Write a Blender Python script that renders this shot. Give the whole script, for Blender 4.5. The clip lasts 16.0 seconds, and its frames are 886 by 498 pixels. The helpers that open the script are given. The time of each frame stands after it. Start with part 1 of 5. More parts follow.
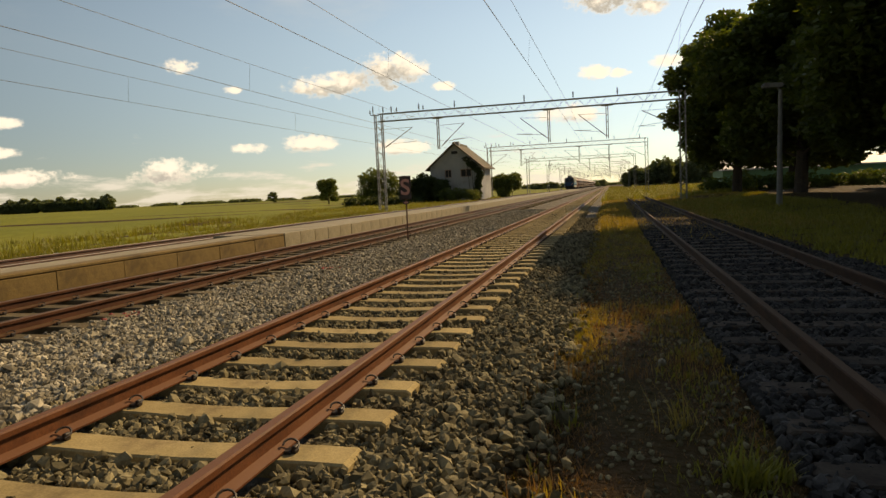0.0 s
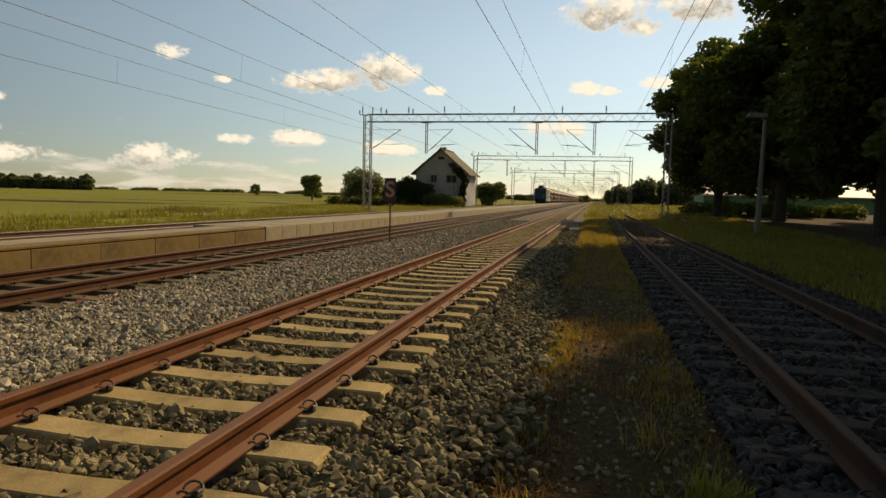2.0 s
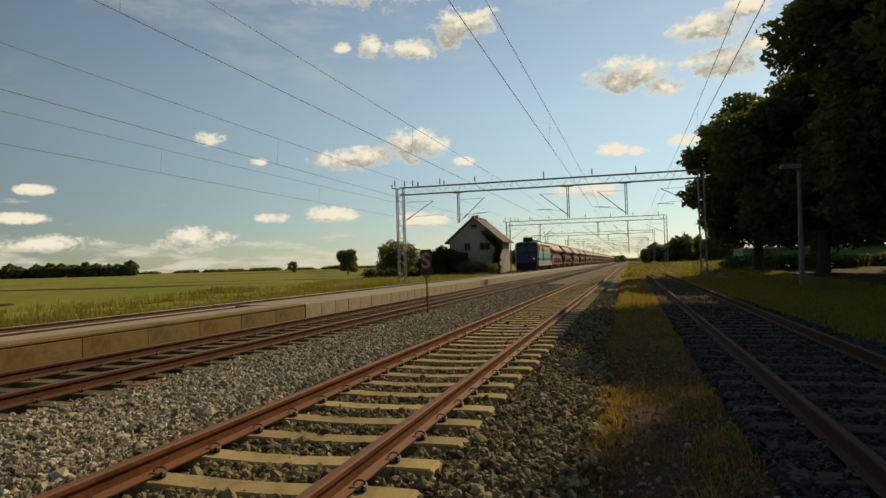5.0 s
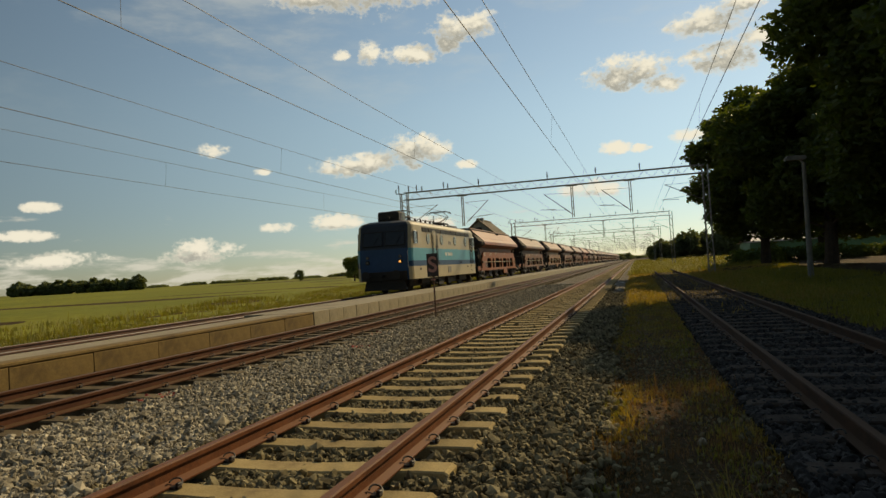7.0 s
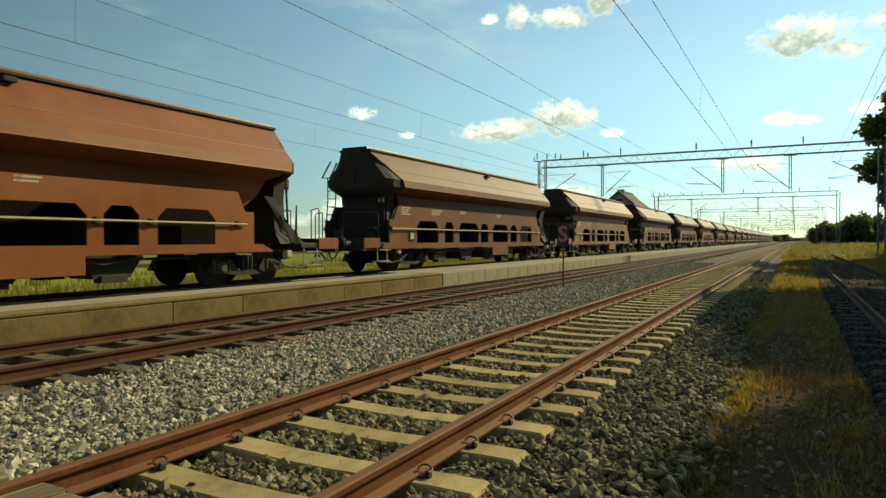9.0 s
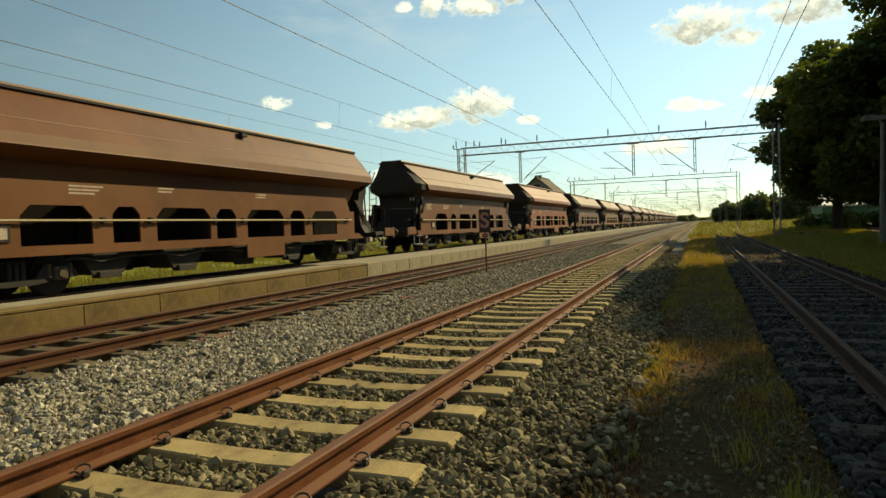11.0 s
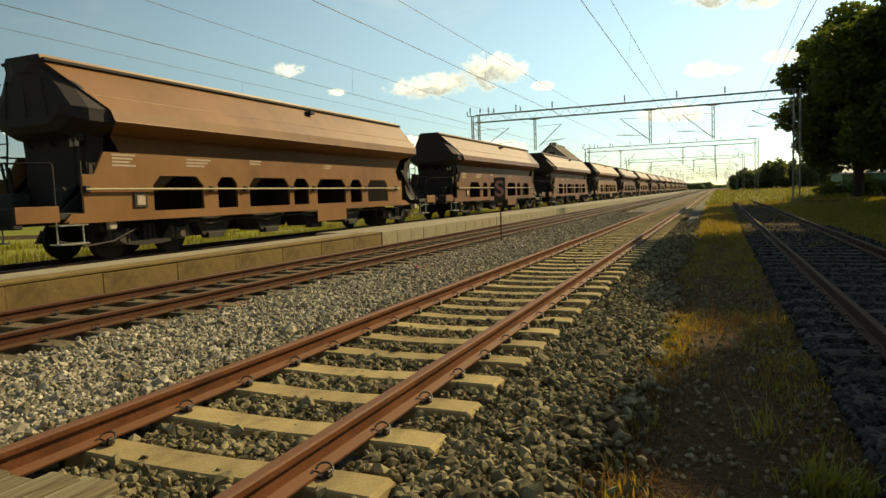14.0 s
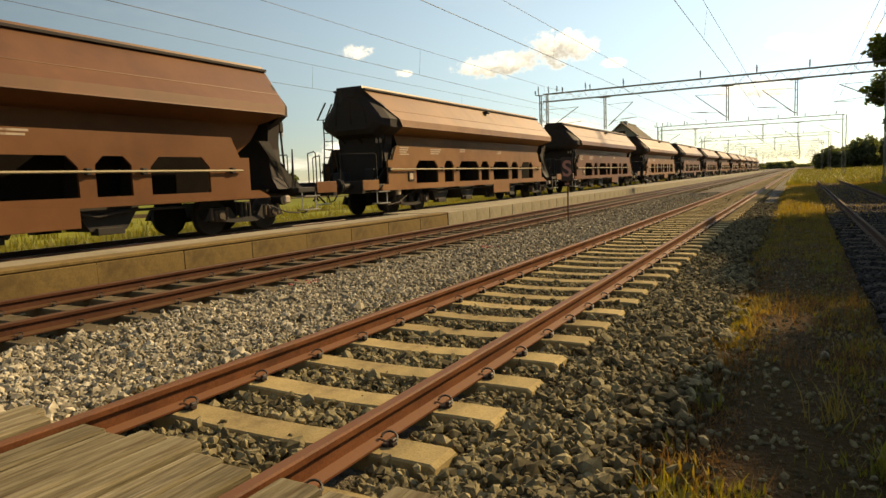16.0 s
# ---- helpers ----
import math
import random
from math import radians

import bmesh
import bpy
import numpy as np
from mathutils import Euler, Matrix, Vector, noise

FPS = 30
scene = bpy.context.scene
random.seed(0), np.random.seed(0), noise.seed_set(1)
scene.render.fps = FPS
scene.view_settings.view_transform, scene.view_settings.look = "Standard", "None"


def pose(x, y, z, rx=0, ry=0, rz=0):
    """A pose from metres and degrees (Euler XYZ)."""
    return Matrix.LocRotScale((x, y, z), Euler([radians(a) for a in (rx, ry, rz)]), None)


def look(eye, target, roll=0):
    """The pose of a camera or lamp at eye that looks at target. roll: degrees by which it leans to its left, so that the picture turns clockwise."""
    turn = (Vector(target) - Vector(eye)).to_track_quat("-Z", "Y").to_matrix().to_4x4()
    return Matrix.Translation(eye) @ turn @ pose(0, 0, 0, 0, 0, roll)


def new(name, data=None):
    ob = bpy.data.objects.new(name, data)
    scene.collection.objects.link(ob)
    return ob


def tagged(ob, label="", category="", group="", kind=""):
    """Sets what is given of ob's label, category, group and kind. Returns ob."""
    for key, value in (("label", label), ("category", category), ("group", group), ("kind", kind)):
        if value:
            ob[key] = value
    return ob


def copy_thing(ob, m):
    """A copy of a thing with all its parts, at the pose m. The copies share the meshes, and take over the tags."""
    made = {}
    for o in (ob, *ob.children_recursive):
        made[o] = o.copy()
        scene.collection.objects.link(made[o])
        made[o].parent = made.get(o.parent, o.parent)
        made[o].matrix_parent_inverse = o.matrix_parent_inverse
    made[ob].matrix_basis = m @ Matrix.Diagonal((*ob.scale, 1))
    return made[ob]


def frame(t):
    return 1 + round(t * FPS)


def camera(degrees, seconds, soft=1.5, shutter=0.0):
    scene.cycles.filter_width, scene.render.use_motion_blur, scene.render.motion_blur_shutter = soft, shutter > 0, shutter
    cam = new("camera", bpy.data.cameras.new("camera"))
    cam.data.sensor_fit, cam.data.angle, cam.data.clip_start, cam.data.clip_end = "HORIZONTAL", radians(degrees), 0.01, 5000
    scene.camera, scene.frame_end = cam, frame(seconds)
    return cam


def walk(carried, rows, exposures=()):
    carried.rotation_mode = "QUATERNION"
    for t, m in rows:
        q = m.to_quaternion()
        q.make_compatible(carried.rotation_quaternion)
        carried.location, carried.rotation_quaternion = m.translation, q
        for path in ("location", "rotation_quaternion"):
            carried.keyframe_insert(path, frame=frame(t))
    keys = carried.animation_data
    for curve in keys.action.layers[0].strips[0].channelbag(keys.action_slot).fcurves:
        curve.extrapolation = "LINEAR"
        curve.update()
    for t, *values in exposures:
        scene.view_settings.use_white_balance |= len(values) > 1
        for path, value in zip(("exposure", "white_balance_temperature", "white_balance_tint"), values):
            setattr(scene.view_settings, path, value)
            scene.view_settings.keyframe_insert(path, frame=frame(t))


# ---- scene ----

cam = camera(67.6, 16.0, 1.5)
PATH = [
    (0, (2.575, -3.112, 1.209), (2.079, -1.182, 1.038), -2.7),
    (0.5, (2.586, -3.138, 1.222), (2.131, -1.196, 1.081), -1.7),
    (1, (2.584, -3.147, 1.239), (2.048, -1.221, 1.194), -0.9),
    (1.5, (2.551, -3.167, 1.228), (1.984, -1.253, 1.105), -0.8),
    (2, (2.566, -3.153, 1.222), (2.128, -1.208, 1.065), 1.4),
    (2.5, (2.566, -3.178, 1.219), (2.072, -1.255, 0.98), -0.7),
    (3, (2.56, -3.196, 1.25), (2.061, -1.259, 1.202), -0.7),
    (3.5, (2.576, -3.227, 1.264), (2.087, -1.289, 1.335), -0.9),
    (4, (2.58, -3.246, 1.268), (2.073, -1.312, 1.324), -1.7),
    (4.2, (2.578, -3.245, 1.269), (2.063, -1.314, 1.339), -1.5),
    (6.3, (2.498, -3.199, 1.232), (1.912, -1.287, 1.242), -2.8),
    (6.5, (2.503, -3.206, 1.233), (1.918, -1.293, 1.249), -3.0),
    (7, (2.536, -3.237, 1.248), (1.978, -1.318, 1.309), -3.5),
    (7.5, (2.536, -3.258, 1.262), (1.98, -1.338, 1.342), -3.6),
    (8, (2.566, -3.293, 1.265), (1.917, -1.413, 1.475), -5.0),
    (8.3, (2.634, -3.322, 1.235), (1.651, -1.598, 1.478), -1.5),
    (8.5, (2.687, -3.328, 1.221), (1.592, -1.656, 1.299), -1.1),
    (9, (2.764, -3.299, 1.224), (1.824, -1.534, 1.198), -0.1),
    (9.5, (2.761, -3.308, 1.214), (1.981, -1.467, 1.163), -1.3),
    (9.7, (2.752, -3.315, 1.212), (2.047, -1.444, 1.15), -1.7),
    (11.8, (2.732, -3.352, 1.216), (1.932, -1.52, 1.151), -2.8),
    (12, (2.719, -3.351, 1.213), (1.819, -1.566, 1.144), -2.4),
    (12.5, (2.671, -3.328, 1.215), (1.669, -1.6, 1.115), -2.2),
    (13, (2.692, -3.33, 1.217), (1.787, -1.548, 1.177), -3.9),
    (13.5, (2.686, -3.342, 1.216), (1.782, -1.564, 1.067), -0.9),
    (14, (2.689, -3.321, 1.229), (1.923, -1.48, 1.071), -2.0),
    (14.5, (2.699, -3.319, 1.217), (1.908, -1.486, 1.105), -1.5),
    (15, (2.71, -3.324, 1.205), (1.926, -1.497, 0.989), -1.8),
    (15.5, (2.719, -3.335, 1.209), (1.879, -1.531, 1.008), -1.6),
    (16, (2.744, -3.384, 1.221), (1.797, -1.635, 1.013), -2.2),
]
EXPOSURES = [  # seconds, stops, kelvin, tint
    (0.0, -0.13, 8800, 12), (1.5, -0.24, 8600, 11), (3.0, -0.28, 8350, 9), (3.5, -0.42, 8150, 6), (7.5, -0.50, 7900, 4), (8.3, -0.57, 6900, -11),
    (8.8, 0.05, 7000, -16), (9.5, 0.06, 7650, -7), (12.5, 0.1, 8050, -7), (14.5, 0.22, 8500, 0), (16.0, 0.3, 8950, 9),
]
walk(cam, [(t, look(eye, target, roll)) for t, eye, target, roll in PATH], EXPOSURES)

# ---- world and sun ----
SUN_AZ, SUN_EL = 27.5, 33.5   # degrees clockwise from +y, and above the horizon


def sky_world():
    w = bpy.data.worlds.new("sky")
    scene.world = w
    w.use_nodes = True
    nt = w.node_tree
    nt.nodes.clear()
    N, L = nt.nodes.new, nt.links.new

    def math_node(op, a, b=None, clamp=False):
        n = N("ShaderNodeMath")
        n.operation, n.use_clamp = op, clamp
        for i, v in enumerate((a, b)):
            if v is None:
                continue
            if isinstance(v, (int, float)):
                n.inputs[i].default_value = v
            else:
                L(v, n.inputs[i])
        return n.outputs[0]

    out, bg = N("ShaderNodeOutputWorld"), N("ShaderNodeBackground")
    sky = N("ShaderNodeTexSky")
    sky.sky_type, sky.sun_disc = "NISHITA", False
    sky.sun_elevation, sky.sun_rotation = radians(SUN_EL), radians(SUN_AZ)
    sky.dust_density, sky.ozone_density, sky.air_density = 0.15, 0.25, 0.9
    geo = N("ShaderNodeTexCoord")
    sep = N("ShaderNodeSeparateXYZ")
    L(geo.outputs["Generated"], sep.inputs[0])
    az = math_node("MULTIPLY", math_node("ARCTAN2", sep.outputs[0], sep.outputs[1]), 57.2958)
    el = math_node("MULTIPLY", math_node("ARCSINE", sep.outputs[2]), 57.2958)
    # the sky brightens towards the sun and pales, less yellow, to the horizon
    sdir = (math.sin(radians(SUN_AZ)) * math.cos(radians(SUN_EL)), math.cos(radians(SUN_AZ)) * math.cos(radians(SUN_EL)), math.sin(radians(SUN_EL)))
    dot = N("ShaderNodeVectorMath")
    dot.operation = "DOT_PRODUCT"
    L(geo.outputs["Generated"], dot.inputs[0])
    dot.inputs[1].default_value = sdir

    def span(v, a, b, c, d, smooth=True):
        n = N("ShaderNodeMapRange")
        n.interpolation_type = "SMOOTHSTEP" if smooth else "LINEAR"
        for k, q in (("From Min", a), ("From Max", b), ("To Min", c), ("To Max", d)):
            n.inputs[k].default_value = q
        L(v, n.inputs["Value"])
        return n.outputs[0]

    def blend(fac, a, b, mode="MIX"):
        n = N("ShaderNodeMix")
        n.data_type, n.blend_type = "RGBA", mode
        for i, v in ((0, fac), (6, a), (7, b)):
            if isinstance(v, tuple):
                n.inputs[i].default_value = (*v, 1)
            elif isinstance(v, (int, float)):
                n.inputs[i].default_value = v
            else:
                L(v, n.inputs[i])
        return n.outputs[2]

    glowfac = span(dot.outputs["Value"], -0.3, 1.0, 0.5, 1.38)
    pale = blend(span(el, 0.0, 15.0, 0.0, 1.0), (0.56, 0.65, 0.80), (0.96, 1.0, 1.0))
    scaled = N("ShaderNodeVectorMath")
    scaled.operation = "SCALE"
    L(blend(1.0, sky.outputs[0], pale, "MULTIPLY"), scaled.inputs[0]), L(glowfac, scaled.inputs["Scale"])
    clear = scaled.outputs["Vector"]

    def noise_at(x, y, sx, sy, detail, rough):
        c = N("ShaderNodeCombineXYZ")
        L(math_node("MULTIPLY", x, sx), c.inputs[0]), L(math_node("MULTIPLY", y, sy), c.inputs[1])
        n = N("ShaderNodeTexNoise")
        n.inputs["Scale"].default_value, n.inputs["Detail"].default_value, n.inputs["Roughness"].default_value = 1.0, detail, rough
        L(c.outputs[0], n.inputs["Vector"])
        return math_node("SUBTRACT", n.outputs["Fac"], 0.5)

    def cloud_field(a, e):
        """Below 1 inside a heap of cloud, with ragged, billowing outlines."""
        low = None
        for a0, e0, wa, he in CLOUDS:
            u = math_node("DIVIDE", math_node("SUBTRACT", a, a0), wa * 1.25)
            v = math_node("DIVIDE", math_node("SUBTRACT", e, e0), he * 1.35)
            d = math_node("ADD", math_node("MULTIPLY", u, u), math_node("MULTIPLY", v, v))
            low = d if low is None else math_node("MINIMUM", low, d)
        low = math_node("MINIMUM", low, 3.0)
        rag = math_node("ADD", math_node("MULTIPLY", noise_at(a, e, 0.42, 0.6, 8.0, 0.62), 3.6), math_node("MULTIPLY", noise_at(a, e, 1.7, 2.2, 6.0, 0.6), 1.9))
        return math_node("ADD", low, rag)

    dist = cloud_field(az, el)
    upper = cloud_field(math_node("ADD", az, 0.6), math_node("ADD", el, 1.15))
    mask = span(dist, 1.15, 0.1, 0.0, 1.0)
    # tops that face the sun shine, bases and folds lie in the cloud's own shade
    fold = span(math_node("SUBTRACT", upper, dist), 1.6, -0.1, 0.0, 1.0)
    core = math_node("MULTIPLY", fold, span(dist, 0.95, 0.0, 0.15, 1.0))
    heaps = blend(core, (9.7, 9.6, 9.2), (4.3, 4.5, 4.6))
    # flat banks of small clouds towards the horizon, and thin veils higher up
    bank = span(math_node("SUBTRACT", math_node("ADD", noise_at(az, el, 0.17, 0.8, 8.0, 0.6), 0.5), span(el, 0.5, 7.0, -0.07, 0.2, False)), 0.49, 0.68, 0.0, 0.8)
    veil = math_node("MULTIPLY", span(noise_at(az, el, 0.05, 0.16, 6.0, 0.62), -0.02, 0.24, 0.0, 0.5), span(el, 10.0, 22.0, 0.0, 1.0))
    m0 = blend(veil, clear, (7.0, 7.4, 7.6))
    m1 = blend(bank, m0, (7.6, 7.7, 7.6))
    m2 = blend(mask, m1, heaps)
    L(m2, bg.inputs["Color"])
    bg.inputs["Strength"].default_value = 0.118
    L(bg.outputs[0], out.inputs[0])


# azimuth, elevation, half width, half height in degrees
CLOUDS = [
    (-21.4, 9.6, 2.2, 0.75),     (-23.8, 9.2, 2.5, 0.7), (-19.0, 10.3, 2.2, 1.1), (-16.8, 10.6, 1.6, 0.9), (-35.1, 10.8, 1.3, 0.45), (-31.2, 9.0, 0.6, 0.25), (-13.6, 8.9, 0.8, 0.3),
    (-25.0, 4.7, 1.9, 0.55), (-30.1, 4.3, 1.3, 0.35), (0.4, 15.2, 3.0, 1.1), (3.0, 14.0, 1.7, 0.6), (7.0, 18.0, 2.8, 0.9), (9.5, 19.0, 1.4, 0.8),
    (7.6, 15.2, 2.6, 0.9), (10.3, 16.2, 1.2, 0.7), (-21.7, 18.5, 0.8, 0.9), (-17.8, 18.2, 2.2, 0.7), (-13.3, 20.2, 2.7, 1.0), (-14.8, 18.8, 1.0, 0.6), (-24.1, 18.4, 0.8, 0.35),
    (-1.2, 9.2, 1.2, 0.45), (1.0, 9.0, 0.8, 0.3), (5.0, 9.5, 1.4, 0.45), (-36.2, 2.6, 2.4, 0.8), (-47.4, 6.4, 1.3, 0.35), (-3.1, 6.0, 2.6, 0.6), (-17.5, 4.0, 2.2, 0.5),
    (-25.5, 26.0, 5.6, 1.9), (-20.5, 25.1, 5.6, 2.5), (-24.3, 22.9, 4.8, 1.0), (-3.3, 24.1, 2.0, 0.8), (-53.7, 5.9, 1.8, 0.5), (-46.5, 2.4, 2.6, 0.5), (-48.5, 4.3, 1.6, 0.35),
]
sky_world()
sun = new("sun", bpy.data.lights.new("sun", "SUN"))
sun.data.energy, sun.data.angle, sun.data.color = 4.6, radians(0.53), (1.0, 0.81, 0.54)
_a, _e = radians(SUN_AZ), radians(SUN_EL)
sun.matrix_world = look((0, 0, 60), (-math.sin(_a) * math.cos(_e), -math.cos(_a) * math.cos(_e), 60 - math.sin(_e)))


# ---- materials ----
def mat(name, a, b, c=None, scale=4.0, fine=40.0, rough=0.85, metal=0.0, bump=0.3, dist=0.01, rand=0.0, island=0.0, top=None, streak=0.0, spec=0.5, mottle=0.22, along=0):
    """A surface of two mixed colours with stains of a third, grain and relief; top: another colour on faces that look up."""
    m = bpy.data.materials.new(name)
    m.use_nodes = True
    nt = m.node_tree
    N, L = nt.nodes.new, nt.links.new
    p = nt.nodes["Principled BSDF"]
    p.inputs["Metallic"].default_value, p.inputs["Specular IOR Level"].default_value = metal, spec
    tc = N("ShaderNodeTexCoord")
    mp = N("ShaderNodeMapping")
    mp.inputs["Scale"].default_value = (1, 1, 0.15) if streak else (1, 0.07, 1) if along else (1, 1, 1)
    L(tc.outputs["Object"], mp.inputs[0])

    def noise_tex(s, det, ro=0.6):
        n = N("ShaderNodeTexNoise")
        n.inputs["Scale"].default_value, n.inputs["Detail"].default_value, n.inputs["Roughness"].default_value = s, det, ro
        L(mp.outputs[0], n.inputs["Vector"])
        return n.outputs["Fac"]

    def mix(fac, x, y, blend="MIX"):
        n = N("ShaderNodeMix")
        n.data_type, n.blend_type = "RGBA", blend
        for i, v in ((0, fac), (6, x), (7, y)):
            if isinstance(v, (tuple, float, int)):
                n.inputs[i].default_value = (*v, 1) if isinstance(v, tuple) else v
            else:
                L(v, n.inputs[i])
        return n.outputs[2]

    def ramp(v, lo, hi):
        n = N("ShaderNodeMapRange")
        n.interpolation_type = "SMOOTHSTEP"
        n.inputs["From Min"].default_value, n.inputs["From Max"].default_value = lo, hi
        L(v, n.inputs["Value"])
        return n.outputs[0]

    big, small = noise_tex(scale, 6), noise_tex(fine, 4)
    col = mix(ramp(big, 0.35, 0.65), a, b)
    if c:
        col = mix(ramp(noise_tex(scale * 0.37, 5, 0.7), 0.52, 0.72), col, c)
    col = mix(mottle, col, mix(ramp(small, 0.3, 0.7), (0.25, 0.25, 0.25), (1.0, 1.0, 1.0)), "OVERLAY")
    if top:
        g, s = N("ShaderNodeNewGeometry"), N("ShaderNodeSeparateXYZ")
        L(g.outputs["Normal"], s.inputs[0])
        col = mix(ramp(s.outputs[2], 0.75, 0.98), col, top)
    if rand or island:
        o = N("ShaderNodeObjectInfo") if rand else N("ShaderNodeNewGeometry")
        h = N("ShaderNodeHueSaturation")
        r = N("ShaderNodeMapRange")
        k = rand or island
        r.inputs["To Min"].default_value, r.inputs["To Max"].default_value = 1 - k, 1 + k
        L(o.outputs["Random" if rand else "Random Per Island"], r.inputs["Value"])
        L(r.outputs[0], h.inputs["Value"]), L(col, h.inputs["Color"])
        col = h.outputs[0]
    L(col, p.inputs["Base Color"])
    rr = N("ShaderNodeMapRange")
    rr.inputs["To Min"].default_value, rr.inputs["To Max"].default_value = max(rough - 0.12, 0.03), min(rough + 0.12, 1)
    L(big, rr.inputs["Value"]), L(rr.outputs[0], p.inputs["Roughness"])
    if bump:
        b_ = N("ShaderNodeBump")
        b_.inputs["Strength"].default_value, b_.inputs["Distance"].default_value = bump, dist
        L(small, b_.inputs["Height"]), L(b_.outputs[0], p.inputs["Normal"])
    return m


def glow(name, colour, strength):
    m = mat(name, colour, colour, rough=0.3, bump=0)
    p = m.node_tree.nodes["Principled BSDF"]
    p.inputs["Emission Color"].default_value, p.inputs["Emission Strength"].default_value = (*colour, 1), strength
    return m


def leaf_mat(name, a, b, c):
    m = mat(name, a, b, c, scale=0.5, fine=3.0, rough=0.6, bump=0, island=0.35)
    nt = m.node_tree
    p = nt.nodes["Principled BSDF"]
    t, add = nt.nodes.new("ShaderNodeBsdfTranslucent"), nt.nodes.new("ShaderNodeMixShader")
    t.inputs[0].default_value = (b[0] * 1.65, b[1] * 1.5, b[2] * 0.65, 1)
    add.inputs[0].default_value = 0.38
    nt.links.new(p.outputs[0], add.inputs[1]), nt.links.new(t.outputs[0], add.inputs[2])
    nt.links.new(add.outputs[0], nt.nodes["Material Output"].inputs[0])
    return m


RUST = mat("rusty_rail_steel", (0.099, 0.033, 0.013), (0.148, 0.053, 0.021), (0.054, 0.022, 0.011), scale=3, fine=60, rough=0.62, bump=0.35, dist=0.003, spec=0.2, top=(0.163, 0.074, 0.038))
RUST2 = mat("dark_rail_steel", (0.063, 0.022, 0.010), (0.088, 0.032, 0.015), (0.038, 0.015, 0.007), scale=3, fine=60, rough=0.6, bump=0.3, dist=0.003, spec=0.2, top=(0.088, 0.047, 0.022))
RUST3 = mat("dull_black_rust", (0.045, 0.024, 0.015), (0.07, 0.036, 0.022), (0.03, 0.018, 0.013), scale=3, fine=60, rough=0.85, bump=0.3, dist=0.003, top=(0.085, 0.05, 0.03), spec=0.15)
BRIGHT = mat("polished_rail_steel", (0.072, 0.036, 0.024), (0.104, 0.048, 0.032), scale=3, fine=60, rough=0.5, bump=0.3, dist=0.003, top=(0.280, 0.248, 0.216))
CLIPS = mat("greasy_clip_steel", (0.022, 0.016, 0.013), (0.04, 0.026, 0.018), scale=9, fine=90, rough=0.6, bump=0.2, dist=0.002)
SLEEPER = mat("sleeper_concrete", (0.313, 0.239, 0.113), (0.370, 0.284, 0.140), (0.218, 0.162, 0.082), scale=5, fine=70, rough=0.9, bump=0.5, dist=0.004, rand=0.14, spec=0.12)
SLEEPER2 = mat("dark_sleeper", (0.116, 0.090, 0.053), (0.148, 0.116, 0.069), (0.058, 0.042, 0.027), scale=4, fine=50, rough=0.9, bump=0.5, dist=0.005, rand=0.2, spec=0.12)
# old timber, its colour lowered further to deepen the tree shade on the siding
TIMBER = mat("shade_darkened_old_timber", (0.046, 0.034, 0.026), (0.074, 0.059, 0.046), (0.025, 0.019, 0.015), scale=3, fine=40, rough=0.95, bump=0.6, dist=0.006, rand=0.2, spec=0.12)
BALLAST = mat("ballast_bed", (0.108, 0.091, 0.066), (0.208, 0.180, 0.140), (0.064, 0.053, 0.038), scale=9, fine=34, rough=0.95, bump=1.0, dist=0.05, spec=0.12)
STONE_L = mat("pale_limestone_gravel", (0.234, 0.205, 0.144), (0.390, 0.348, 0.262), (0.126, 0.106, 0.066), scale=7, fine=60, rough=0.9, bump=0.4, dist=0.004, island=0.55, spec=0.12)
STONE_D = mat("brown_dusty_gravel", (0.131, 0.109, 0.062), (0.224, 0.190, 0.108), (0.065, 0.051, 0.028), scale=7, fine=60, rough=0.9, bump=0.4, dist=0.004, island=0.55, spec=0.12)
# grey basalt made darker than the stone itself, for the shade under the trees
STONE_B = mat("shade_darkened_grey_basalt", (0.037, 0.035, 0.033), (0.062, 0.058, 0.054), (0.024, 0.021, 0.018), scale=7, fine=60, rough=0.9, bump=0.4, dist=0.004, island=0.5, spec=0.12)
EARTH = mat("grassy_earth", (0.058, 0.031, 0.011), (0.052, 0.036, 0.011), (0.066, 0.031, 0.012), scale=0.9, fine=14, rough=0.95, bump=0.9, dist=0.06, spec=0.12)
FIELD = mat("crop_field", (0.155, 0.165, 0.02), (0.20, 0.195, 0.026), (0.11, 0.135, 0.018), scale=0.03, fine=1.2, rough=0.95, bump=0.6, dist=0.15, spec=0.12)
CONC_OLD = mat("stained_platform_concrete", (0.141, 0.090, 0.026), (0.181, 0.118, 0.037), (0.081, 0.049, 0.014), scale=2.2, fine=26, rough=0.9, bump=0.5, dist=0.008)
CONC_NEW = mat("clean_platform_concrete", (0.269, 0.230, 0.150), (0.316, 0.277, 0.190), (0.198, 0.166, 0.103), scale=1.6, fine=30, rough=0.9, bump=0.3, dist=0.004)
CONC_TOP = mat("platform_paving_concrete", (0.239, 0.206, 0.138), (0.289, 0.249, 0.170), (0.167, 0.141, 0.087), scale=1.1, fine=25, rough=0.95, bump=0.4, dist=0.006)
STEEL = mat("galvanised_steel", (0.196, 0.196, 0.178), (0.253, 0.247, 0.224), (0.149, 0.127, 0.098), scale=2, fine=40, rough=0.5, metal=0.1, bump=0.1, dist=0.002)
DARKSTEEL = mat("sooty_steel", (0.014, 0.012, 0.010), (0.025, 0.021, 0.018), (0.035, 0.021, 0.014), scale=3, fine=30, rough=0.75, bump=0.3, dist=0.004)
WIREMAT = mat("copper_wire", (0.035, 0.035, 0.035), (0.05, 0.045, 0.04), rough=0.6, bump=0)
